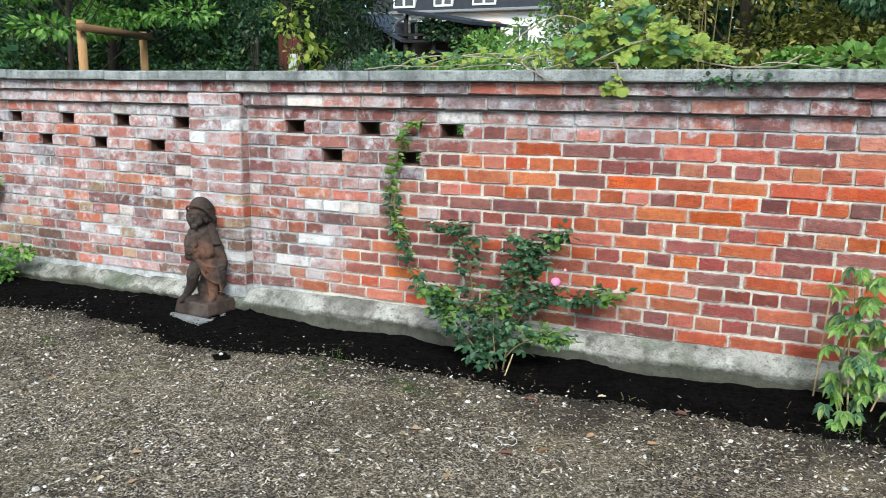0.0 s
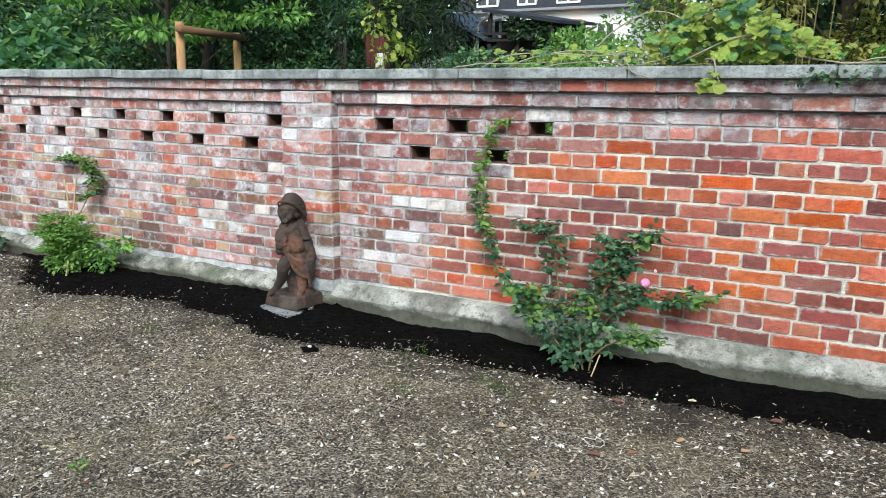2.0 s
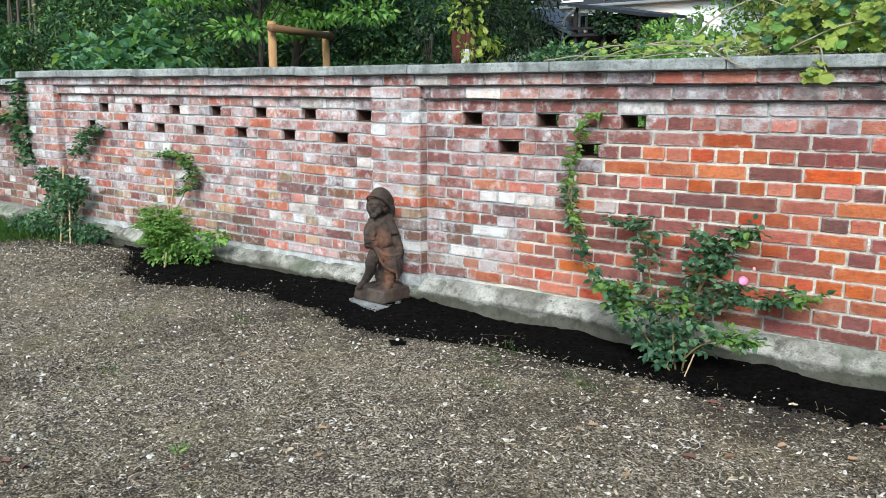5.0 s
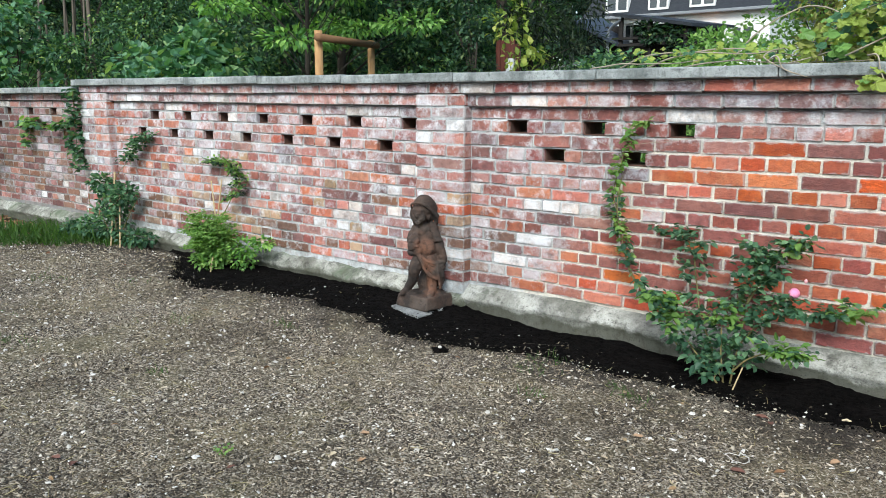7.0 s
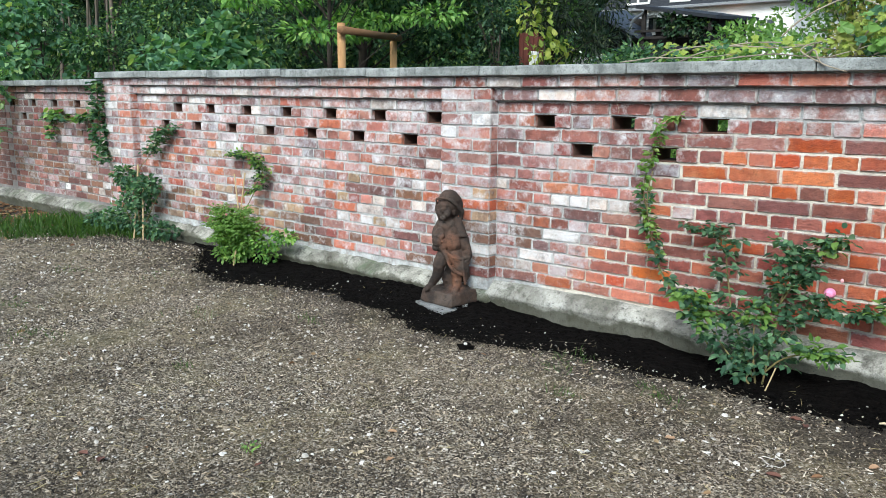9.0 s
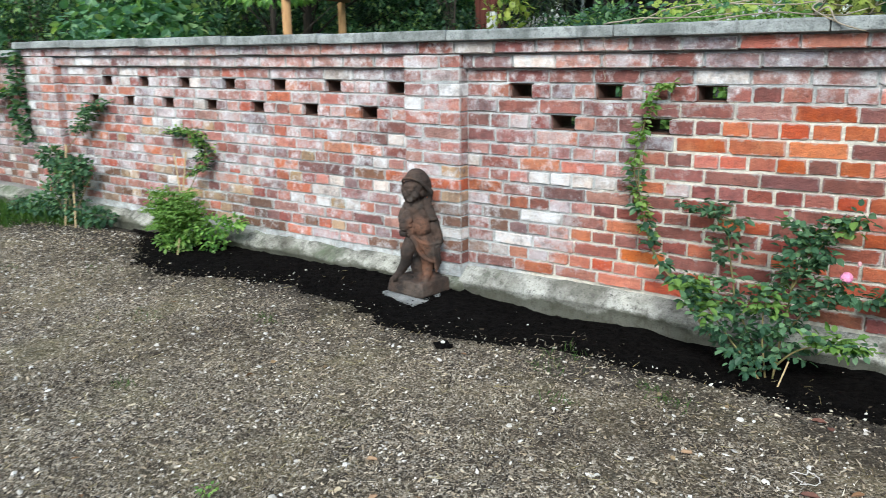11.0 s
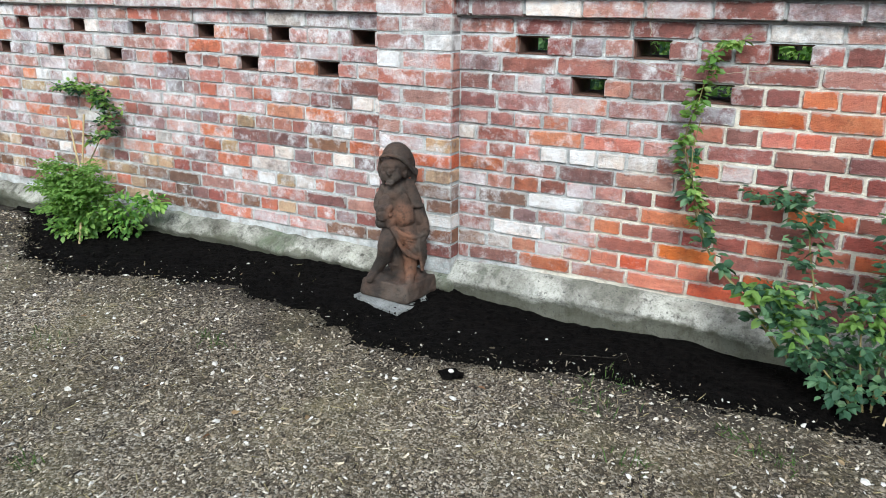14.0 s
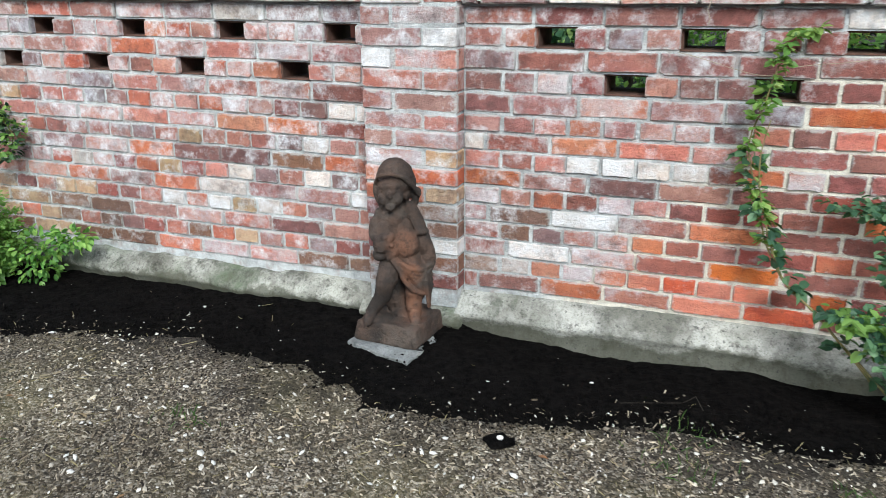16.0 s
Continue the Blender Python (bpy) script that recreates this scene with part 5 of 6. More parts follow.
crown("dark_foliage", [((-7.4, 4.18, 0.12), (0.32, 0.16, 0.2)), ((-7.3, 4.2, 0.32), (0.22, 0.14, 0.15)), ((-7.65, 4.18, 0.06), (0.28, 0.18, 0.15)), ((-7.15, 4.22, 0.42), (0.18, 0.1, 0.1)), ((-7.6, 4.24, 0.5), (0.22, 0.08, 0.1)),
                       ((-6.95, 4.2, 0.02), (0.3, 0.14, 0.07)), ((-7.9, 4.15, 0.03), (0.3, 0.2, 0.10))], 260, 0.046, "rose", LEAF_ROSE, left, 52, spread=0.5)
cane(left, (-7.25, 4.1, -0.09), (-7.33, 4.24, 0.62), 0.008)
cane(left, (-7.08, 4.1, -0.09), (-7.2, 4.2, 0.4), 0.007)

ivy = thing("hanging_ivy", "ivy hanging over the old wall beside the pier", "plant")
I1 = [(-8.10, 4.27, 1.41), (-8.10, 4.27, 1.18), (-8.13, 4.28, 0.95), (-8.10, 4.28, 0.75), (-8.0, 4.25, 0.6)]
I2 = [(-8.12, 4.30, 1.12), (-8.51, 4.33, 1.02), (-8.9, 4.33, 1.01), (-9.3, 4.35, 1.08), (-9.43, 4.35, 0.97), (-9.27, 4.35, 0.78)]
stems(ivy, [I1, I2], 0.006, 0.003, STEM)
leafy(ivy, [I1, I2], [120, 60], 55, 0.052, LEAF_ROSE, 0.05, 3, 0.035, 0.0, "broad")
leafy(ivy, [I2], [24], 56, 0.070, LEAF_BUSH, 0.06, 3, 0.04, 0.1, "broad", name="pale_foliage")

creeper = thing("creeper", "young creeper with five-fingered leaves tied to canes at the wall", "plant")
cane(creeper, (0.28, 4.26, -0.04), (0.32, 4.30, 0.58), 0.0038)
cane(creeper, (0.43, 4.13, -0.12), (0.40, 4.20, 0.30), 0.0038)
cane(creeper, (0.52, 4.2, -0.06), (0.62, 4.25, 0.25), 0.0038)
stems(creeper, [[(0.40, 4.20, 0.20), (0.43, 4.20, 0.32), (0.50, 4.20, 0.345), (0.58, 4.20, 0.30)], [(0.40, 4.12, -0.08), (0.38, 4.16, 0.15), (0.41, 4.22, 0.38), (0.40, 4.28, 0.62)], [(0.42, 4.12, -0.08), (0.48, 4.18, 0.2), (0.5, 4.24, 0.5)]], 0.0045, 0.0025, STEM)


def palmate_mesh():
    """Five leaflets fanned from one stalk, hanging towards -y."""
    v, f = [], []
    bv, bf = leaf_shape("oval")
    for a, s in ((-1.25, 0.62), (-0.62, 0.88), (0, 1.0), (0.62, 0.88), (1.25, 0.62)):
        o = len(v)
        for p in bv:
            x, y = p[0] * s * 0.074, p[1] * s * 0.062
            v.append((x * math.cos(a) - y * math.sin(a), x * math.sin(a) + y * math.cos(a), p[2] * 0.085 - 0.25 * x))
        f += [tuple(o + i for i in t) for t in bf]
    return v, f


pv, pf = palmate_mesh()
palmate = bpy.data.meshes.new("leaf")
palmate.from_pydata(pv, [], pf)
palmate.materials.append(LEAF_BUSH)
g = random.Random(61)
spots = [(0.38, 4.25, 0.60), (0.30, 4.20, 0.52), (0.36, 4.20, 0.50), (0.45, 4.24, 0.54), (0.49, 4.22, 0.46), (0.38, 4.18, 0.44), (0.42, 4.16, 0.40), (0.36, 4.15, 0.34), (0.43, 4.17, 0.33), (0.50, 4.18, 0.38),
         (0.31, 4.12, 0.25), (0.40, 4.08, 0.18), (0.46, 4.08, 0.20), (0.34, 4.05, 0.10), (0.49, 4.08, 0.06), (0.32, 4.00, 0.02), (0.40, 4.00, 0.00), (0.37, 3.98, -0.04), (0.53, 4.16, 0.24), (0.55, 4.1, 0.12), (0.58, 4.16, 0.35), (0.45, 4.05, -0.02)]
spots += [(g.uniform(0.33, 0.62), g.uniform(4.10, 4.28), g.uniform(-0.02, 0.60)) for _ in range(64)]
for p in spots:
    lf = new("leaf", palmate)
    lf.parent = creeper
    lf.matrix_basis = Matrix.LocRotScale(p, Euler((g.uniform(-0.2, 0.5), g.uniform(0.1, 0.9), -1.57 + g.uniform(-1.3, 1.3))), [g.uniform(0.75, 1.15)] * 3)
    if g.random() < 0.75:
        lf.material_slots[0].link = "OBJECT"
        lf.material_slots[0].material = g.choice([LEAF_BUSH, LEAF_BEECH, LEAF_TREE, LEAF_TREE, LEAF_HAZEL])

# grass by the old wall
g3 = np.random.default_rng(9)
pts = []
for _ in range(4200):
    x = g3.uniform(-9.1, -7.2)
    y = g3.uniform(3.1, 4.3)
    edge = interp(x, [-10.5, -8.3, -7.8, -7.3], [2.9, 3.25, 3.6, 4.1])
    if y > edge + 0.2 * noise.noise(Vector((x * 5, y * 5, 0))):
        pts.append((x, y, ground_height(x, y) - 0.01))
tagged(foliage("grass", pts, [(0, 0, 1.1)] * len(pts), 0.07 + 0.12 * g3.random(len(pts)) ** 2, "blade", GRASS, None, 71, droop=0.0, spread=0.62), "tufts of long green grass by the old wall", "grass", kind="stuff")
# few weeds in the gravel
pts = []
for cx, cy, n, r in ((-1.49, 3.55, 50, 0.06), (-2.12, 3.62, 40, 0.07), (-3.75, 3.33, 40, 0.06), (-4.4, 3.0, 40, 0.09), (-3.6, 2.35, 26, 0.03), (-6.3, 3.0, 50, 0.12), (0.45, 3.95, 60, 0.1), (-1.9, 3.3, 30, 0.06), (-5.6, 3.4, 30, 0.1), (-4.76, 2.09, 90, 0.10), (-5.55, 2.3, 60, 0.12), (-2.11, 3.83, 36, 0.07), (-1.62, 3.64, 26, 0.04)):
    for _ in range(n):
        x, y = cx + g3.normal(0, r), cy + g3.normal(0, r * 0.6)
        pts.append((x, y, soil_top(x, y)))
tagged(foliage("weeds", pts, [(0, 0, 0.7)] * len(pts), 0.045, "blade", GRASS, None, 72, droop=0.0, spread=0.7), "small sparse tufts of grass in the gravel", "grass", kind="stuff")
# fallen leaves
BROWN_LEAF = island_material("fallen_leaf", (0.0, (0.17, 0.075, 0.04)), (0.5, (0.27, 0.16, 0.08)), (1.0, (0.36, 0.29, 0.17)))
pts = on_gravel(np.random.default_rng(77), 45)
pts[:, 2] += 0.012
tagged(foliage("fallen_leaves", pts, np.random.default_rng(5).normal(0, 1, (45, 3)) * (1, 1, 0.1), 0.040, "oval", BROWN_LEAF, None, 73, droop=0.0, spread=0.1), "brown fallen leaves scattered on the gravel", "leaves", kind="stuff")

gl = np.random.default_rng(78)
pts = [(x, y, ground_height(x, y) + 0.008) for x, y in zip(gl.uniform(-12.5, -8.4, 2600), gl.uniform(2.9, 4.3, 2600))]
tagged(foliage("leaf_litter", pts, gl.normal(0, 1, (len(pts), 3)) * (1, 1, 0.15), 0.055, "oval", BROWN_LEAF, None, 74, droop=0.0, spread=0.1), "brown leaf litter under the old wall", "leaves", kind="stuff")

# larger dry leaves, a seedling and a bit of string lying on the gravel
DRY_RED = plain("dry_red_leaf", (0.18, 0.082, 0.058), (0.12, 0.058, 0.044), 0.8, 40)
DRY_TAN = plain("dry_tan_leaf", (0.42, 0.27, 0.16), (0.32, 0.20, 0.12), 0.8, 40)
DRY_PALE = plain("dry_pale_leaf", (0.62, 0.52, 0.36), (0.48, 0.38, 0.24), 0.8, 40)


def dry_leaf(x, y, size, turn, material, label):
    """A curled dry leaf with a raised rim."""
    rnd = random.Random(int(1000 * (x + y)))
    v, n = [(0, 0, 0.0)], 12
    for ring, r in ((1, 0.55), (2, 1.0)):
        for i in range(n):
            a = 6.2832 * i / n
            w = r * (1.0 if ring == 1 else rnd.uniform(0.82, 1.12))
            v.append((0.5 * size * w * math.cos(a), 0.30 * size * w * math.sin(a), size * (0.05 * ring * ring * rnd.uniform(0.3, 1.0)) * abs(math.sin(a)) + 0.02 * size * ring))
    f = [(0, 1 + i, 1 + (i + 1) % n) for i in range(n)] + [(1 + i, 13 + i, 13 + (i + 1) % n, 1 + (i + 1) % n) for i in range(n)]
    ob = mesh_part("dry_leaf", v, f, material, smooth=True)
    ob.matrix_basis = pose(x, y, soil_top(x, y) + 0.009, rnd.uniform(-8, 8), rnd.uniform(-8, 8), turn)
    return tagged(ob, label, "leaf", group="dry leaves on the gravel")


for x, y, size, turn, material in ((-0.953, 3.708, 0.060, 20, DRY_RED), (-0.90, 3.66, 0.045, 110, DRY_RED), (-0.584, 3.437, 0.050, 60, DRY_TAN), (-1.289, 3.17, 0.045, 10, DRY_TAN), (-2.215, 2.484, 0.045, 30, DRY_TAN),
                                   (-2.03, 2.279, 0.045, 80, DRY_TAN), (-2.879, 1.548, 0.060, 140, DRY_RED), (-2.974, 1.526, 0.050, 15, DRY_RED), (-2.391, 1.926, 0.038, 70, DRY_RED), (-0.856, 3.124, 0.055, 0, DRY_RED),
                                   (-2.164, 2.251, 0.040, 95, DRY_PALE), (-0.648, 3.90, 0.045, 5, DRY_PALE), (-0.334, 3.479, 0.050, 40, DRY_TAN), (-0.27, 3.86, 0.060, 150, DRY_RED)):
    dry_leaf(x, y, size, turn, material, {"dry_red_leaf": "curled red-brown dry leaf lying on the gravel", "dry_tan_leaf": "curled orange-tan dry leaf lying on the gravel"}.get(material.name, "curled pale dry leaf lying on the gravel"))
seedling = thing("seedling", "small bright green seedling growing in the gravel", "plant", at=(-2.507, 1.977, 0.0))
low = ground_height(-2.507, 1.977)
g = random.Random(91)
stems(seedling, [[(0, 0, low - 0.01), (0.010 * math.cos(a), 0.010 * math.sin(a), low + 0.015), (0.028 * math.cos(a), 0.028 * math.sin(a), low + 0.03)] for a in (0.3, 1.6, 2.9, 4.1, 5.3)], 0.0013, 0.0009, STEM)
foliage("foliage", [(0.026 * math.cos(a) * k, 0.026 * math.sin(a) * k, low + 0.020 + 0.012 * k) for a in np.linspace(0, 6.0, 13) for k in (0.6, 1.2)], [(math.cos(a), math.sin(a), 0.3) for a in np.linspace(0, 6.0, 13) for k in (0.6, 1.2)], 0.017, "rose", LEAF_BUSH, seedling, 92, droop=0.0, spread=0.3)
bm = bmesh.new()
loop = [(-0.898 + 0.035 * math.cos(a) + 0.016 * math.cos(3 * a), 3.226 + 0.045 * math.sin(a) + 0.012 * math.sin(2 * a)) for a in np.linspace(0.0, 7.6, 24)]
tube(bm, [(x, y, soil_top(x, y) + 0.010 + 0.004 * (i % 3)) for i, (x, y) in enumerate(loop)], 0.0016, 5)
tagged(part("string", bm, WHITE_STONE), "tangled loop of white string on the gravel", "string")

# ---- vine sprawling over the coping ----
vine = thing("grape_vine", "sprawling vine with large yellow-green leaves over the coping", "plant")
lines = [[(-2.15, 4.55, 1.49), (-1.94, 4.50, 1.56), (-1.63, 4.50, 1.565), (-1.35, 4.50, 1.55), (-1.10, 4.55, 1.60), (-0.85, 4.5, 1.62)],
         [(-1.55, 4.7, 1.53), (-1.39, 4.70, 1.69), (-1.17, 4.70, 1.79), (-0.96, 4.60, 1.72), (-0.9, 4.5, 1.6), (-1.02, 4.36, 1.52), (-1.12, 4.27, 1.49)],
         [(-1.3, 4.6, 1.50), (-1.22, 4.42, 1.56), (-1.25, 4.30, 1.52), (-1.12, 4.26, 1.45), (-1.02, 4.25, 1.42)],
         [(-0.2, 4.5, 1.50), (-0.4, 4.45, 1.54), (-0.62, 4.45, 1.66), (-0.85, 4.5, 1.74), (-0.95, 4.6, 1.7)],
         [(0.25, 4.5, 1.49), (-0.02, 4.42, 1.52), (-0.12, 4.40, 1.50)], [(-1.8, 4.6, 1.49), (-1.5, 4.55, 1.52), (-1.2, 4.5, 1.50), (-0.7, 4.45, 1.50)]]
lines += [[(-1.95, 4.5, 1.49), (-1.75, 4.45, 1.545), (-1.5, 4.42, 1.575), (-1.3, 4.45, 1.56), (-1.1, 4.5, 1.53)], [(-1.05, 4.45, 1.49), (-0.98, 4.42, 1.62), (-0.86, 4.45, 1.73), (-0.70, 4.5, 1.78)],
          [(-0.95, 4.4, 1.50), (-0.72, 4.38, 1.60), (-0.52, 4.40, 1.64), (-0.36, 4.42, 1.60)], [(-2.3, 4.5, 1.49), (-2.1, 4.42, 1.51), (-1.85, 4.40, 1.505), (-1.6, 4.36, 1.515)],
          [(-1.25, 4.36, 1.50), (-1.18, 4.28, 1.52), (-1.14, 4.255, 1.46), (-1.05, 4.25, 1.43)], [(-0.80, 4.36, 1.52), (-0.74, 4.27, 1.51), (-0.72, 4.255, 1.44), (-0.69, 4.25, 1.38)]]
stems(vine, lines, 0.0046, 0.0022, TWIG, "woody_stem")


def vine_leaf_mesh(seed):
    rnd = random.Random(seed)
    v, f = [(0, 0, 0)], []
    n = 15
    for i in range(n):
        a = -2.75 + 5.5 * i / (n - 1)
        r = 0.052 * (1.0 + 0.26 * math.cos(a * 2.5) + 0.25 * math.cos(a)) * rnd.uniform(0.9, 1.1)
        v.append((r * math.cos(a) + 0.02, r * math.sin(a), 0.010 * math.cos(a * 5) - 1.4 * r * r * rnd.uniform(0.6, 2.2)))
    f = [(0, i, i + 1) for i in range(1, n)]
    me = bpy.data.meshes.new("leaf")
    me.from_pydata(v, [], f)
    me.materials.append(LEAF_VINE)
    return me


leaf_kinds = [vine_leaf_mesh(s) for s in range(5)]
g = random.Random(66)
for i in range(520):
    u = g.random()
    x = -0.72 + g.gauss(0, 0.22) if u < 0.5 else g.uniform(-2.1, -0.2)
    hump = 0.24 * math.exp(-((x + 0.75) / 0.28) ** 2) + 0.07
    z = 1.50 + hump * g.random() ** 0.8 + 0.02
    y = g.uniform(4.33, 4.72)
    if i < 6:
        x, y, z = g.uniform(-0.80, -0.73), 4.250, g.uniform(1.36, 1.52)
    lf = new("leaf", g.choice(leaf_kinds))
    lf.parent = vine
    lf.matrix_basis = Matrix.LocRotScale((x, y, z), Euler((g.uniform(0.4, 1.35), g.uniform(-0.5, 0.5), g.uniform(-0.9, 0.9))), [g.uniform(0.32, 0.76) * (1.0 if abs(x + 0.72) < 0.4 else 0.55)] * 3)
    if g.random() < 0.5:
        lf.material_slots[0].link = "OBJECT"
        lf.material_slots[0].material = g.choice([LEAF_BUSH, LEAF_TREE, LEAF_OLIVE])
ivy2 = thing("ivy_fringe", "small dark ivy leaves creeping under the coping edge", "plant")
g4 = np.random.default_rng(8)
p = np.stack([g4.uniform(-0.42, 0.06, 70), np.full(70, 4.262), 1.428 + 0.02 * g4.normal(0, 1, 70)], -1)
foliage("foliage", p, [(0, -1, -0.3)] * 70, 0.023, "broad", LEAF_TREE, ivy2, 81)
ivy3 = thing("ivy_mound", "bright ivy and creeper mounded on the wall top", "plant")
crown("foliage", [((0.35, 4.62, 1.53), (0.34, 0.22, 0.07)), ((0.75, 4.65, 1.58), (0.4, 0.22, 0.12)), ((1.3, 4.65, 1.58), (0.5, 0.22, 0.12)), ((0.05, 4.6, 1.53), (0.12, 0.1, 0.05))], 230, 0.045, "broad", LEAF_BUSH, ivy3, 82)
bm = bmesh.new()
tube(bm, smooth_line([(-0.2, 4.45, 1.497), (-0.02, 4.44, 1.50), (0.05, 4.44, 1.53), (0.09, 4.45, 1.555)], 3), 0.0045, 6)
tube(bm, smooth_line([(-0.02, 4.44, 1.50), (0.03, 4.5, 1.52), (0.12, 4.5, 1.56)], 3), 0.003, 6)
tagged(part("twig", bm, TWIG), "pale dry twig lying on the coping", "twig")
bm = bmesh.new()
tube(bm, [Vector((-2.205 + 0.006 * math.sin(i * 1.7), 4.275 + 0.04 * min(1, i / 4), 1.43 - 0.017 * i)) for i in range(14)], 0.0016, 5)
tagged(part("dry_tendril", bm, TWIG), "thin dry tendril hanging down from the coping", "twig")
# twig on the soil and dug spot with a white stone
bm = bmesh.new()
tube(bm, [(-2.36, 3.93, soil_top(-2.36, 3.93) + 0.012), (-2.15, 3.98, soil_top(-2.15, 3.98) + 0.02), (-2.11, 3.985, soil_top(-2.11, 3.98) + 0.05), (-2.08, 3.96, soil_top(-2.08, 3.96) + 0.015)], 0.0010, 5)
tagged(part("twig", bm, BARK), "thin bent twig lying on the black soil", "twig")
bm = bmesh.new()
bmesh.ops.create_icosphere(bm, subdivisions=3, radius=1, matrix=Matrix.LocRotScale((-2.70, 3.585, -0.088), None, (0.055, 0.040, 0.015)))
for v in bm.verts:
    v.co += noise.noise_vector(v.co * 30) * 0.014 + noise.noise_vector(v.co * 90) * 0.008
tagged(part("soil_clod", bm, SOIL), "clod of black soil on the gravel", "soil")
bm = bmesh.new()
bmesh.ops.create_icosphere(bm, subdivisions=2, radius=1, matrix=Matrix.LocRotScale((-2.695, 3.575, -0.066), None, (0.012, 0.010, 0.008)))
tagged(part("white_stone", bm, WHITE_STONE), "small white stone on the soil clod", "stone")

# ---- behind the wall: stakes, trees and houses ----
stake = thing("tree_stake", "frame of round timber stakes holding a young tree", "tree stake")
for p in ((-6.32, 6.02), (-6.90, 7.40)):
    bm = bmesh.new()
    tube(bm, [(p[0], p[1], -0.12), (p[0], p[1], 0.9), (p[0], p[1], 2.02)], [0.046, 0.044, 0.042], 14)
    part("post", bm, TIMBER, stake, smooth=True)
DARK_TIMBER = plain("brown_timber", (0.26, 0.14, 0.07), (0.19, 0.10, 0.05), 0.85, 9, 0.6, (1, 8, 8))
for a, b in (((-6.235, 5.93, 1.945), (-6.865, 7.47, 1.965)),):
    bm = bmesh.new()
    tube(bm, [a, b], 0.040, 12)
    part("rail", bm, DARK_TIMBER, stake, smooth=True)

# left: tall shrubs and trees, dark inside
tree(-15.5, 11.5, 6.5, 2.6, 0.13, 0.9, LEAF_TREE, 0.099, "small", 44, 480, 201, "tall leafy hazel with many slender stems")
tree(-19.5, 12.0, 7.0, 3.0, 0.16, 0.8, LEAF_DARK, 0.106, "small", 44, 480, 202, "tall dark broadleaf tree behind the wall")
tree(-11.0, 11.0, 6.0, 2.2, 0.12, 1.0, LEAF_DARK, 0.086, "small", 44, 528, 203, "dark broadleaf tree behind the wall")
tree(-13.2, 8.4, 3.9, 1.7, 0.08, 0.6, LEAF_TREE, 0.079, "small", 34, 456, 204, "leafy hazel shrub behind the wall", "shrub", "shrub")
tree(-10.3, 7.0, 2.25, 1.15, 0.05, 0.5, LEAF_HAZEL, 0.115, "broad", 28, 150, 205, "broad-leaved green shrub close behind the wall", "shrub", "shrub", clump=0.36)
tree(-8.2, 6.0, 1.95, 0.85, 0.04, 0.5, LEAF_HAZEL, 0.105, "broad", 22, 140, 206, "broad-leaved green shrub close behind the wall", "shrub", "shrub", clump=0.3)
tree(-7.35, 6.75, 4.6, 1.5, 0.045, 2.05, LEAF_BEECH, 0.080, "oval", 40, 190, 207, "young staked beech with light green leaves", clump=0.42, flat=0.22)
tree(-9.3, 9.2, 5.5, 1.9, 0.10, 1.2, LEAF_TREE, 0.085, "small", 44, 480, 219, "leafy tree behind the wall")
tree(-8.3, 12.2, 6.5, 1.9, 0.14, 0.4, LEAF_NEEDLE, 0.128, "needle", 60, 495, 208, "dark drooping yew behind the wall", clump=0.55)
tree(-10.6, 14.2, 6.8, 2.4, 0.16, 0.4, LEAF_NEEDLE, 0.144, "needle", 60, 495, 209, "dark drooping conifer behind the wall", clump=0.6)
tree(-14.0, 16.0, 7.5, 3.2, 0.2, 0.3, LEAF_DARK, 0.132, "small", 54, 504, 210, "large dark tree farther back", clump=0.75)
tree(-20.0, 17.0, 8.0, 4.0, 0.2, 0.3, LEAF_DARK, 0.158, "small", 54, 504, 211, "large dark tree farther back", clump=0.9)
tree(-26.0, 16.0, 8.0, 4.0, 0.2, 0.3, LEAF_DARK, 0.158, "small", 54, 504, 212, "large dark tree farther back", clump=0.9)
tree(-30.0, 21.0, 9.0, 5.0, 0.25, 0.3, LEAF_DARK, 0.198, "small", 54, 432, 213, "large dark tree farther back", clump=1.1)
tree(-24.0, 10.0, 6.0, 2.5, 0.12, 0.4, LEAF_TREE, 0.106, "small", 40, 480, 214, "leafy tree behind the far end of the wall")

tree(-20.5, 8.6, 5.5, 2.2, 0.12, 0.4, LEAF_TREE, 0.099, "small", 40, 528, 215, "leafy tree behind the far end of the wall")
tree(-33.0, 14.0, 8.0, 4.0, 0.2, 0.3, LEAF_DARK, 0.172, "small", 54, 480, 216, "large dark tree farther back", clump=1.0)
tree(-46.0, 20.0, 10.0, 6.0, 0.3, 0.3, LEAF_DARK, 0.238, "small", 54, 480, 217, "large dark tree farther back", clump=1.5)
tree(-16.5, 9.0, 4.5, 1.4, 0.08, 0.4, LEAF_DARK, 0.079, "small", 34, 528, 218, "dark hazel shrub behind the wall", "shrub", "shrub")

tree(-14.7, 6.6, 2.9, 1.0, 0.05, 0.4, LEAF_HAZEL, 0.115, "broad", 26, 110, 236, "broad-leaved hazel shrub close behind the wall", "shrub", "shrub", clump=0.36)
tree(-10.42, 3.95, 1.95, 0.34, 0.03, 0.75, LEAF_HAZEL, 0.095, "oval", 16, 46, 237, "pale blue-green laurel before the far end of the wall", "shrub", "shrub", clump=0.17)
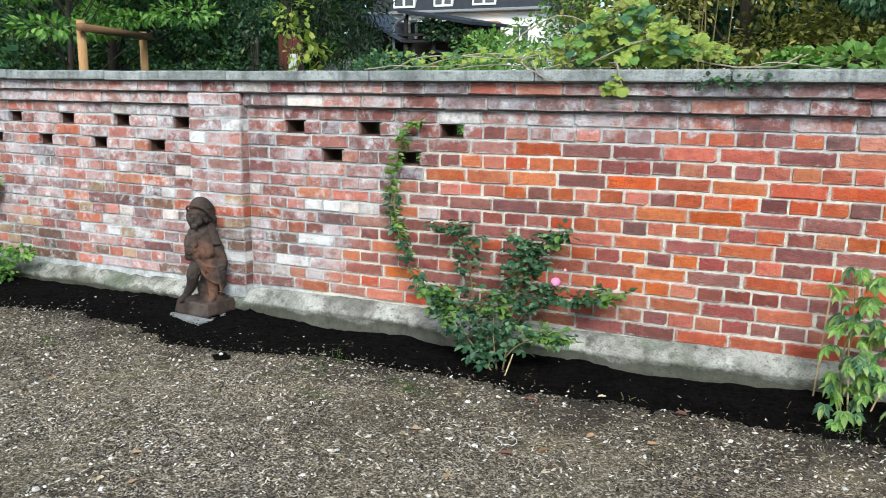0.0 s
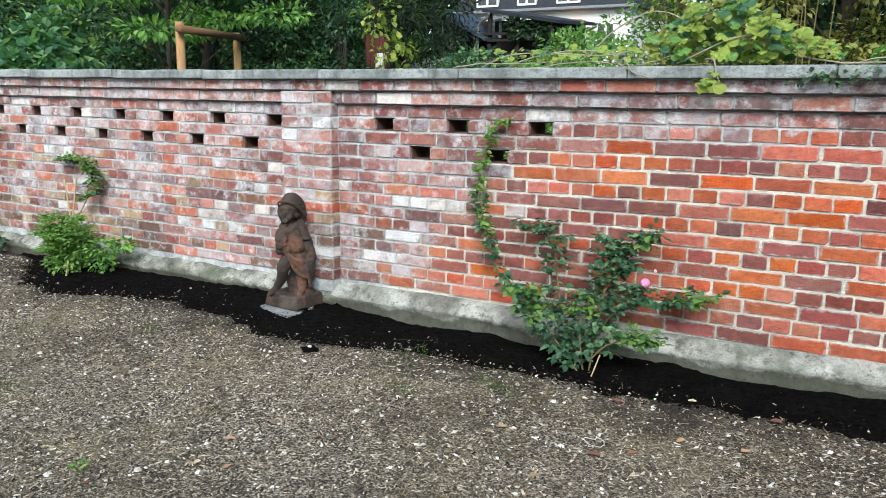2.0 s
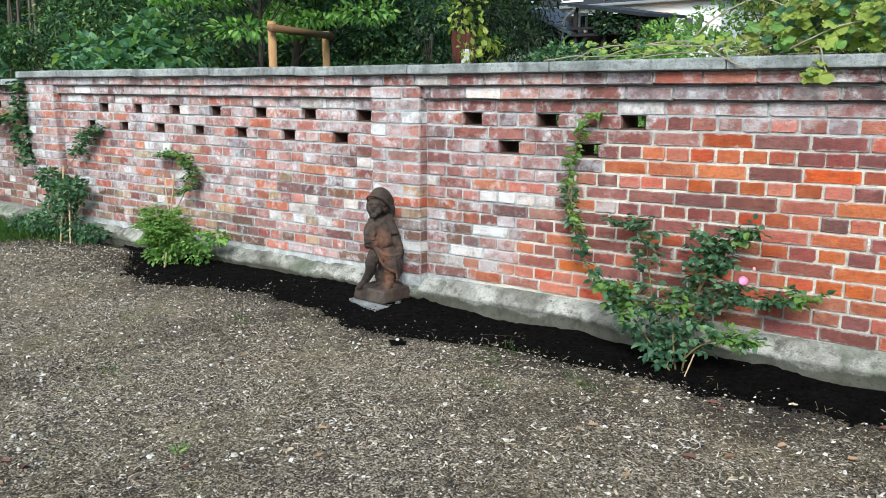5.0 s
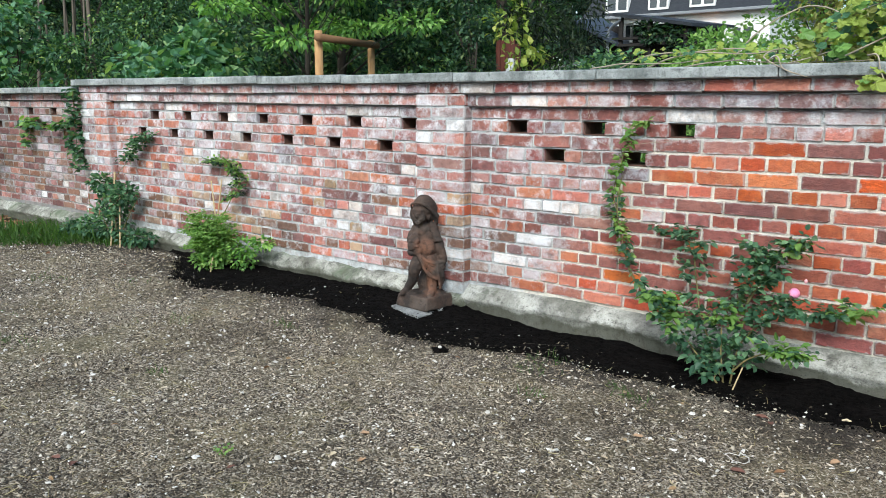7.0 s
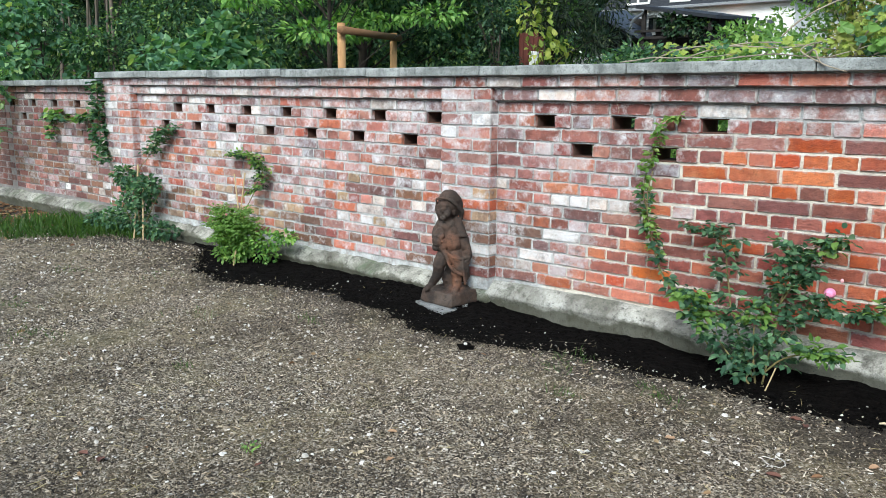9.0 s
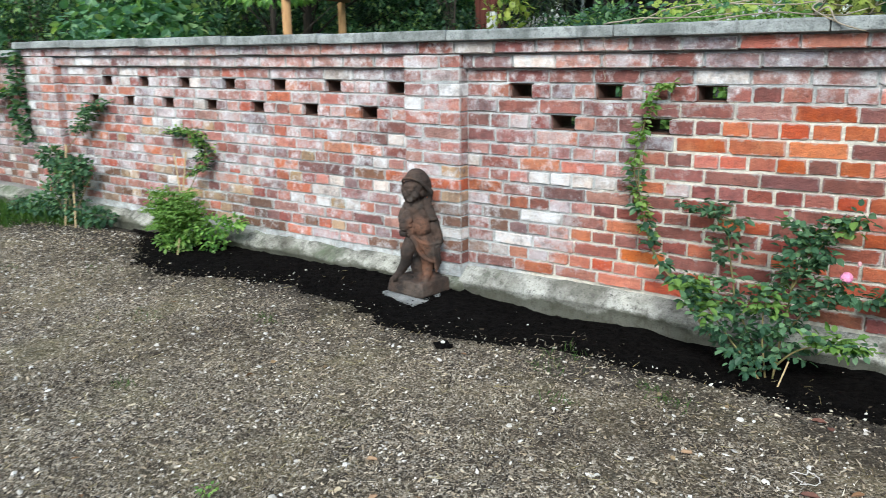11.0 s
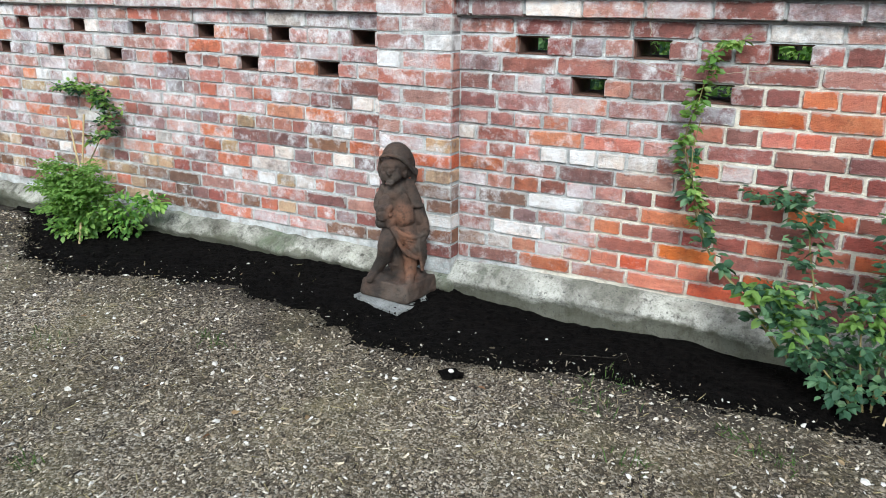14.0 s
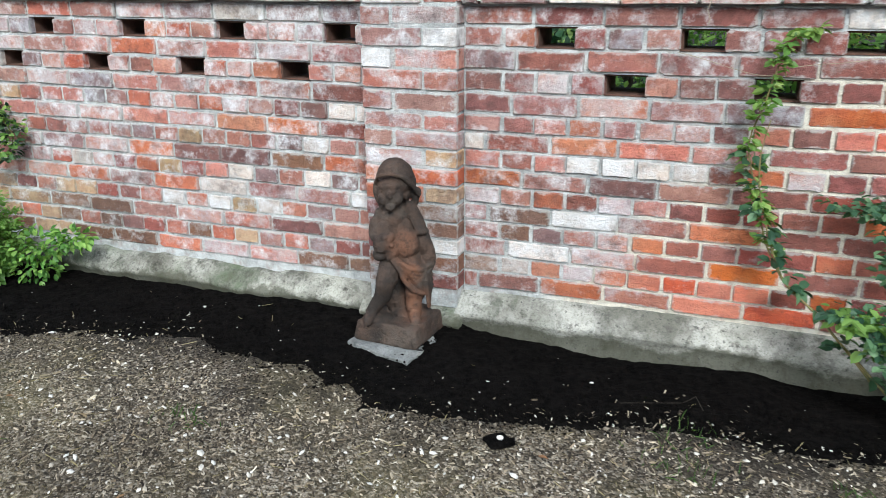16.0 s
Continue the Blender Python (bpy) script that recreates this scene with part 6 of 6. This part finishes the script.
# slender bare stems among the hazels
for i, (x, y) in enumerate(((-16.21, 7.9), (-14.57, 7.4), (-14.84, 7.6), (-15.49, 8.0), (-14.66, 7.7), (-13.56, 7.3), (-13.80, 7.5), (-14.29, 7.8), (-16.47, 7.8))):
    g = random.Random(300 + i)
    bm = bmesh.new()
    line = smooth_line([(x, y, -0.1), (x + g.uniform(-0.1, 0.1), y, 1.5), (x + g.uniform(-0.25, 0.25), y, 3.2), (x + g.uniform(-0.4, 0.4), y, 5.0)], 4)
    tube(bm, line, taper(len(line), g.uniform(0.02, 0.06), 0.012), 7)
    tagged(part("hazel_rod", bm, GREY_BARK, smooth=True), "slender bare stem of a hazel thicket", "stem", group="hazel stems")

# middle: lower shrubs before the houses
tree(-7.1, 9.6, 3.9, 0.9, 0.07, 0.4, LEAF_TREE, 0.059, "small", 34, 504, 220, "upright dark shrub with pale young leaves", "shrub", "shrub", clump=0.36)
tree(-5.6, 10.6, 1.72, 0.9, 0.06, 0.3, LEAF_TREE, 0.066, "small", 28, 420, 221, "dark rounded shrub behind the wall", "shrub", "shrub", clump=0.42)
tree(-5.22, 8.0, 2.45, 0.26, 0.02, 1.3, LEAF_VINE, 0.085, "rose", 10, 26, 222, "slim shoot with yellowing leaves", "shrub", "shrub", clump=0.2)
tree(-3.7, 8.2, 1.64, 0.8, 0.05, 0.4, LEAF_TREE, 0.050, "small", 26, 456, 223, "green shrub behind the wall", "shrub", "shrub", clump=0.36)
tree(-2.75, 7.2, 1.9, 0.8, 0.05, 0.4, LEAF_BUSH, 0.053, "oval", 24, 306, 224, "green shrub behind the wall", "shrub", "shrub", clump=0.33)
tree(-1.9, 5.9, 1.72, 0.6, 0.04, 0.5, LEAF_BUSH, 0.053, "oval", 20, 289, 225, "green shrub close behind the wall", "shrub", "shrub", clump=0.26)
tree(-3.1, 5.9, 1.72, 0.6, 0.04, 0.5, LEAF_TREE, 0.053, "oval", 18, 272, 226, "green shrub close behind the wall", "shrub", "shrub", clump=0.26)
tree(-2.2, 9.4, 3.1, 0.75, 0.06, 0.5, LEAF_BUSH, 0.066, "small", 26, 200, 227, "narrow airy light green shrub", "shrub", "shrub", clump=0.34)

tree(-9.0, 14.0, 4.6, 1.1, 0.08, 0.5, LEAF_BEECH, 0.095, "small", 34, 170, 228, "light leafy tree before the shed", clump=0.42)

# right: hanging olive-green foliage
tree(-0.6, 9.5, 6.0, 1.7, 0.12, 0.4, LEAF_OLIVE, 0.066, "small", 56, 792, 230, "tree with hanging olive-green foliage behind the wall", clump=0.5)
tree(1.9, 9.5, 6.0, 1.9, 0.12, 0.4, LEAF_OLIVE, 0.066, "small", 50, 720, 231, "tree with hanging olive-green foliage behind the wall", clump=0.5)
tree(0.9, 8.0, 4.2, 0.75, 0.08, 0.5, LEAF_ROSE, 0.073, "small", 26, 528, 232, "blue-green shrub behind the wall", "shrub", "shrub", clump=0.36)
tree(0.6, 13.0, 7.0, 3.4, 0.2, 0.2, LEAF_DARK, 0.106, "small", 60, 624, 233, "large dark tree farther back", clump=0.8)
tree(4.5, 11.5, 6.5, 2.4, 0.15, 0.3, LEAF_TREE, 0.086, "small", 44, 528, 234, "leafy tree behind the wall", clump=0.6)
tree(2.6, 6.3, 2.0, 0.8, 0.05, 0.4, LEAF_BUSH, 0.064, "oval", 20, 272, 235, "green shrub close behind the wall", "shrub", "shrub", clump=0.3)
for i in range(6):
    g = random.Random(400 + i)
    x, y = -0.95 + 0.07 * i + g.uniform(-0.05, 0.05), 7.9 + g.uniform(-0.2, 0.2)
    bm = bmesh.new()
    tube(bm, smooth_line([(x, y, -0.1), (x + g.uniform(-0.1, 0.1), y, 1.6), (x + g.uniform(-0.2, 0.2), y, 3.2)], 4), 0.005, 6)
    tagged(part("hazel_rod", bm, STEM, smooth=True), "thin pale hanging stem", "stem", group="hanging stems")

tree(-6.02, 8.25, 2.6, 0.30, 0.03, 0.8, LEAF_DARK, 0.060, "small", 14, 170, 240, "slim dark shrub beside the fence", "shrub", "shrub", clump=0.22)
# red-brown board fence and a white box far back
fence = thing("board_fence", "red-brown board fence far behind the wall", "fence")
RED_BOARD = plain("red_board", (0.14, 0.042, 0.030), (0.085, 0.026, 0.020), 0.8, 6, 0.4, (6, 1, 1))
for i in range(4):
    bm = bmesh.new()
    box(bm, -5.89 + 0.07 * i, -5.828 + 0.07 * i, 8.60, 8.62, -0.1, 2.05, 0.004)
    part("board", bm, RED_BOARD, fence)
for z in (0.4, 1.9):
    bm = bmesh.new()
    box(bm, -5.91, -5.60, 8.62, 8.66, z, z + 0.08)
    part("rail", bm, RED_BOARD, fence)
for x in (-5.89, -5.69):
    bm = bmesh.new()
    box(bm, x, x + 0.07, 8.66, 8.73, -0.1, 2.0)
    part("post", bm, RED_BOARD, fence)
WHITE = plain("white_render", (0.80, 0.79, 0.77), (0.74, 0.73, 0.71), 0.8, 3, 0.2)
bm = bmesh.new()
box(bm, -5.47, -5.36, 8.2, 8.25, -0.1, 1.80, 0.012)
tagged(part("garden_cabinet", bm, WHITE), "white cabinet in the neighbouring garden", "cabinet")
bm = bmesh.new()
box(bm, -10.2, -8.6, 15.6, 16.2, -0.1, 2.1, 0.03)
tagged(part("garden_wall", bm, WHITE), "low white rendered wall in the neighbouring garden", "wall", kind="structure")

# shed with a dark roof, overgrown
SLATE = plain("dark_slate", (0.020, 0.023, 0.030), (0.040, 0.044, 0.052), 0.85, 5, 0.5, (1, 1, 6))
shed = thing("shed", "dark timber veranda with a sloping roof, overgrown with creeper", "veranda")
SHED_BOARDS = plain("shed_boards", (0.040, 0.034, 0.032), (0.028, 0.025, 0.024), 0.9, 6, 0.5, (8, 1, 1))
bm = bmesh.new()
box(bm, -9.3, -6.75, 17.0, 18.6, -0.1, 2.95)
part("wall", bm, SHED_BOARDS, shed)


def sloping_slab(x0, z0, x1, z1, y0, y1, thick, rise):
    """A roof that falls from x0 to x1 and climbs backwards."""
    bm = bmesh.new()
    v = [bm.verts.new((x, y, z + dz + rise * (y - y0))) for dz in (0.0, thick) for x, z, y in ((x0, z0, y0), (x1, z1, y0), (x1, z1, y1), (x0, z0, y1))]
    for f in ((3, 2, 1, 0), (4, 5, 6, 7), (0, 1, 5, 4), (1, 2, 6, 5), (2, 3, 7, 6), (3, 0, 4, 7)):
        bm.faces.new([v[i] for i in f])
    return bm


part("roof", sloping_slab(-8.32, 3.10, -6.55, 2.80, 16.35, 18.8, 0.07, 0.05), SLATE, shed)
part("side_roof", sloping_slab(-9.25, 3.0, -8.2, 2.47, 16.3, 17.6, 0.07, 0.12), plain("blue_slate", (0.07, 0.085, 0.11), (0.045, 0.055, 0.075), 0.6, 5, 0.5, (1, 6, 1)), shed, "blue-grey slate side roof")
for x, top in ((-8.22, 3.08), (-7.55, 2.96), (-6.75, 2.83)):
    bm = bmesh.new()
    box(bm, x, x + 0.08, 16.45, 16.53, -0.1, top, 0.004)
    part("post", bm, SHED_BOARDS, shed)
for z in (2.46, 2.60):
    bm = bmesh.new()
    box(bm, -8.35, -6.75, 16.40, 16.45, z, z + 0.055, 0.004)
    part("rail", bm, SHED_BOARDS, shed)
ZINC = plain("zinc", (0.4, 0.42, 0.45), (0.3, 0.32, 0.35), 0.4, metal=0.6)
bm = bmesh.new()
tube(bm, smooth_line([(-8.15, 16.36, 3.08), (-8.18, 16.36, 2.98), (-8.40, 16.4, 2.84), (-8.44, 16.4, 2.5), (-8.44, 16.4, 0.0)], 4), 0.030, 8)
part("downpipe", bm, ZINC, shed)
DARK_PANE = plain("dark_pane", (0.03, 0.035, 0.04), (0.05, 0.055, 0.06), 0.1)
for x in (-8.38, -7.98):
    bm = bmesh.new()
    box(bm, x, x + 0.24, 16.95, 17.0, 2.58, 3.0)
    win = part("window", bm, WHITE, shed, "white-framed window")
    bm = bmesh.new()
    box(bm, x + 0.09, x + 0.19, 16.935, 16.947, 2.64, 2.94)
    part("pane", bm, DARK_PANE, win)
crown("creeper_foliage", [((-7.55, 16.42, 2.84), (0.34, 0.12, 0.14)), ((-7.1, 16.42, 2.72), (0.40, 0.14, 0.18)), ((-7.4, 16.42, 2.62), (0.30, 0.12, 0.14)), ((-6.8, 16.42, 2.55), (0.35, 0.16, 0.26)), ((-9.2, 16.3, 2.5), (0.35, 0.25, 0.4))], 170, 0.085, "rose", LEAF_DARK, shed, 501)
hut = thing("garden_hut", "small ochre garden hut with a dark roof", "hut")
bm = bmesh.new()
box(bm, -7.25, -6.35, 14.0, 15.0, -0.1, 1.90, 0.01)
part("wall", bm, plain("ochre_boards", (0.46, 0.25, 0.13), (0.36, 0.18, 0.09), 0.8, 5, 0.4, (6, 1, 1)), hut)
part("roof", sloping_slab(-7.45, 1.80, -6.2, 2.10, 13.9, 15.1, 0.05, 0.0), SLATE, hut)

# house: white facade, mansard roof with dormers
house = thing("house", "white rendered house with a dark mansard roof and dormers", "house")
bm = bmesh.new()
box(bm, -22.0, -12.4, 40.0, 50.0, -0.1, 5.62)
part("wall", bm, WHITE, house)
bm = bmesh.new()
v = [bm.verts.new(c) for c in ((-22.3, 39.7, 5.62), (-12.1, 39.7, 5.62), (-12.1, 50.3, 5.62), (-22.3, 50.3, 5.62), (-21.2, 40.9, 8.4), (-13.2, 40.9, 8.4), (-13.2, 49.2, 8.4), (-21.2, 49.2, 8.4), (-17.2, 45.0, 9.6))]
for f in ((0, 1, 5, 4), (1, 2, 6, 5), (2, 3, 7, 6), (3, 0, 4, 7), (4, 5, 8), (5, 6, 8), (6, 7, 8), (7, 4, 8), (3, 2, 1, 0)):
    bm.faces.new([v[i] for i in f])
part("roof", bm, SLATE, house)
bm = bmesh.new()
box(bm, -22.35, -12.05, 39.55, 39.75, 5.55, 5.69, 0.03)
part("gutter", bm, plain("gutter_zinc", (0.25, 0.26, 0.28), (0.18, 0.19, 0.2), 0.5), house)
PANE = plain("window_pane", (0.05, 0.06, 0.07), (0.09, 0.10, 0.11), 0.08)
for x, z, w, h, y in ((-16.3, 5.86, 1.3, 1.5, 39.75), (-18.5, 5.86, 1.1, 1.5, 39.75), (-20.9, 5.86, 1.3, 1.5, 39.75), (-16.2, 1.2, 1.2, 1.6, 39.96), (-19.0, 1.2, 1.2, 1.6, 39.96), (-14.2, 3.4, 1.0, 1.5, 39.96), (-19.0, 3.6, 1.2, 1.5, 39.96)):
    bm = bmesh.new()
    box(bm, x, x + w, y, y + (1.4 if z > 5 else 0.2), z, z + h, 0.03)
    win = part("window", bm, WHITE, house, "white-framed window")
    for k in range(2):
        bm = bmesh.new()
        box(bm, x + 0.12 + k * (w / 2 - 0.03), x + w / 2 - 0.06 + k * (w / 2 - 0.03), y - 0.02, y - 0.004, z + 0.12, z + h - 0.12)
        part("pane", bm, PANE, win)
bm = bmesh.new()
box(bm, -15.75, -14.75, 39.2, 39.98, 3.7, 5.02, 0.02)
part("balcony", bm, plain("ochre_render", (0.50, 0.24, 0.13), (0.42, 0.19, 0.10), 0.8, 4), house, "ochre rendered bay")

# woods that close the view far off
g = random.Random(9)
clusters = []
for i in range(170):
    a = i / 169
    x = -75 + 120 * a + g.uniform(-2, 2)
    if -24 < x < -9:
        continue
    y = 58 + g.uniform(-5, 8)
    for z in (2.0, 6.0, 10.0):
        clusters.append(((x, y, z + g.uniform(-1, 1)), (2.6, 2.0, 2.6)))
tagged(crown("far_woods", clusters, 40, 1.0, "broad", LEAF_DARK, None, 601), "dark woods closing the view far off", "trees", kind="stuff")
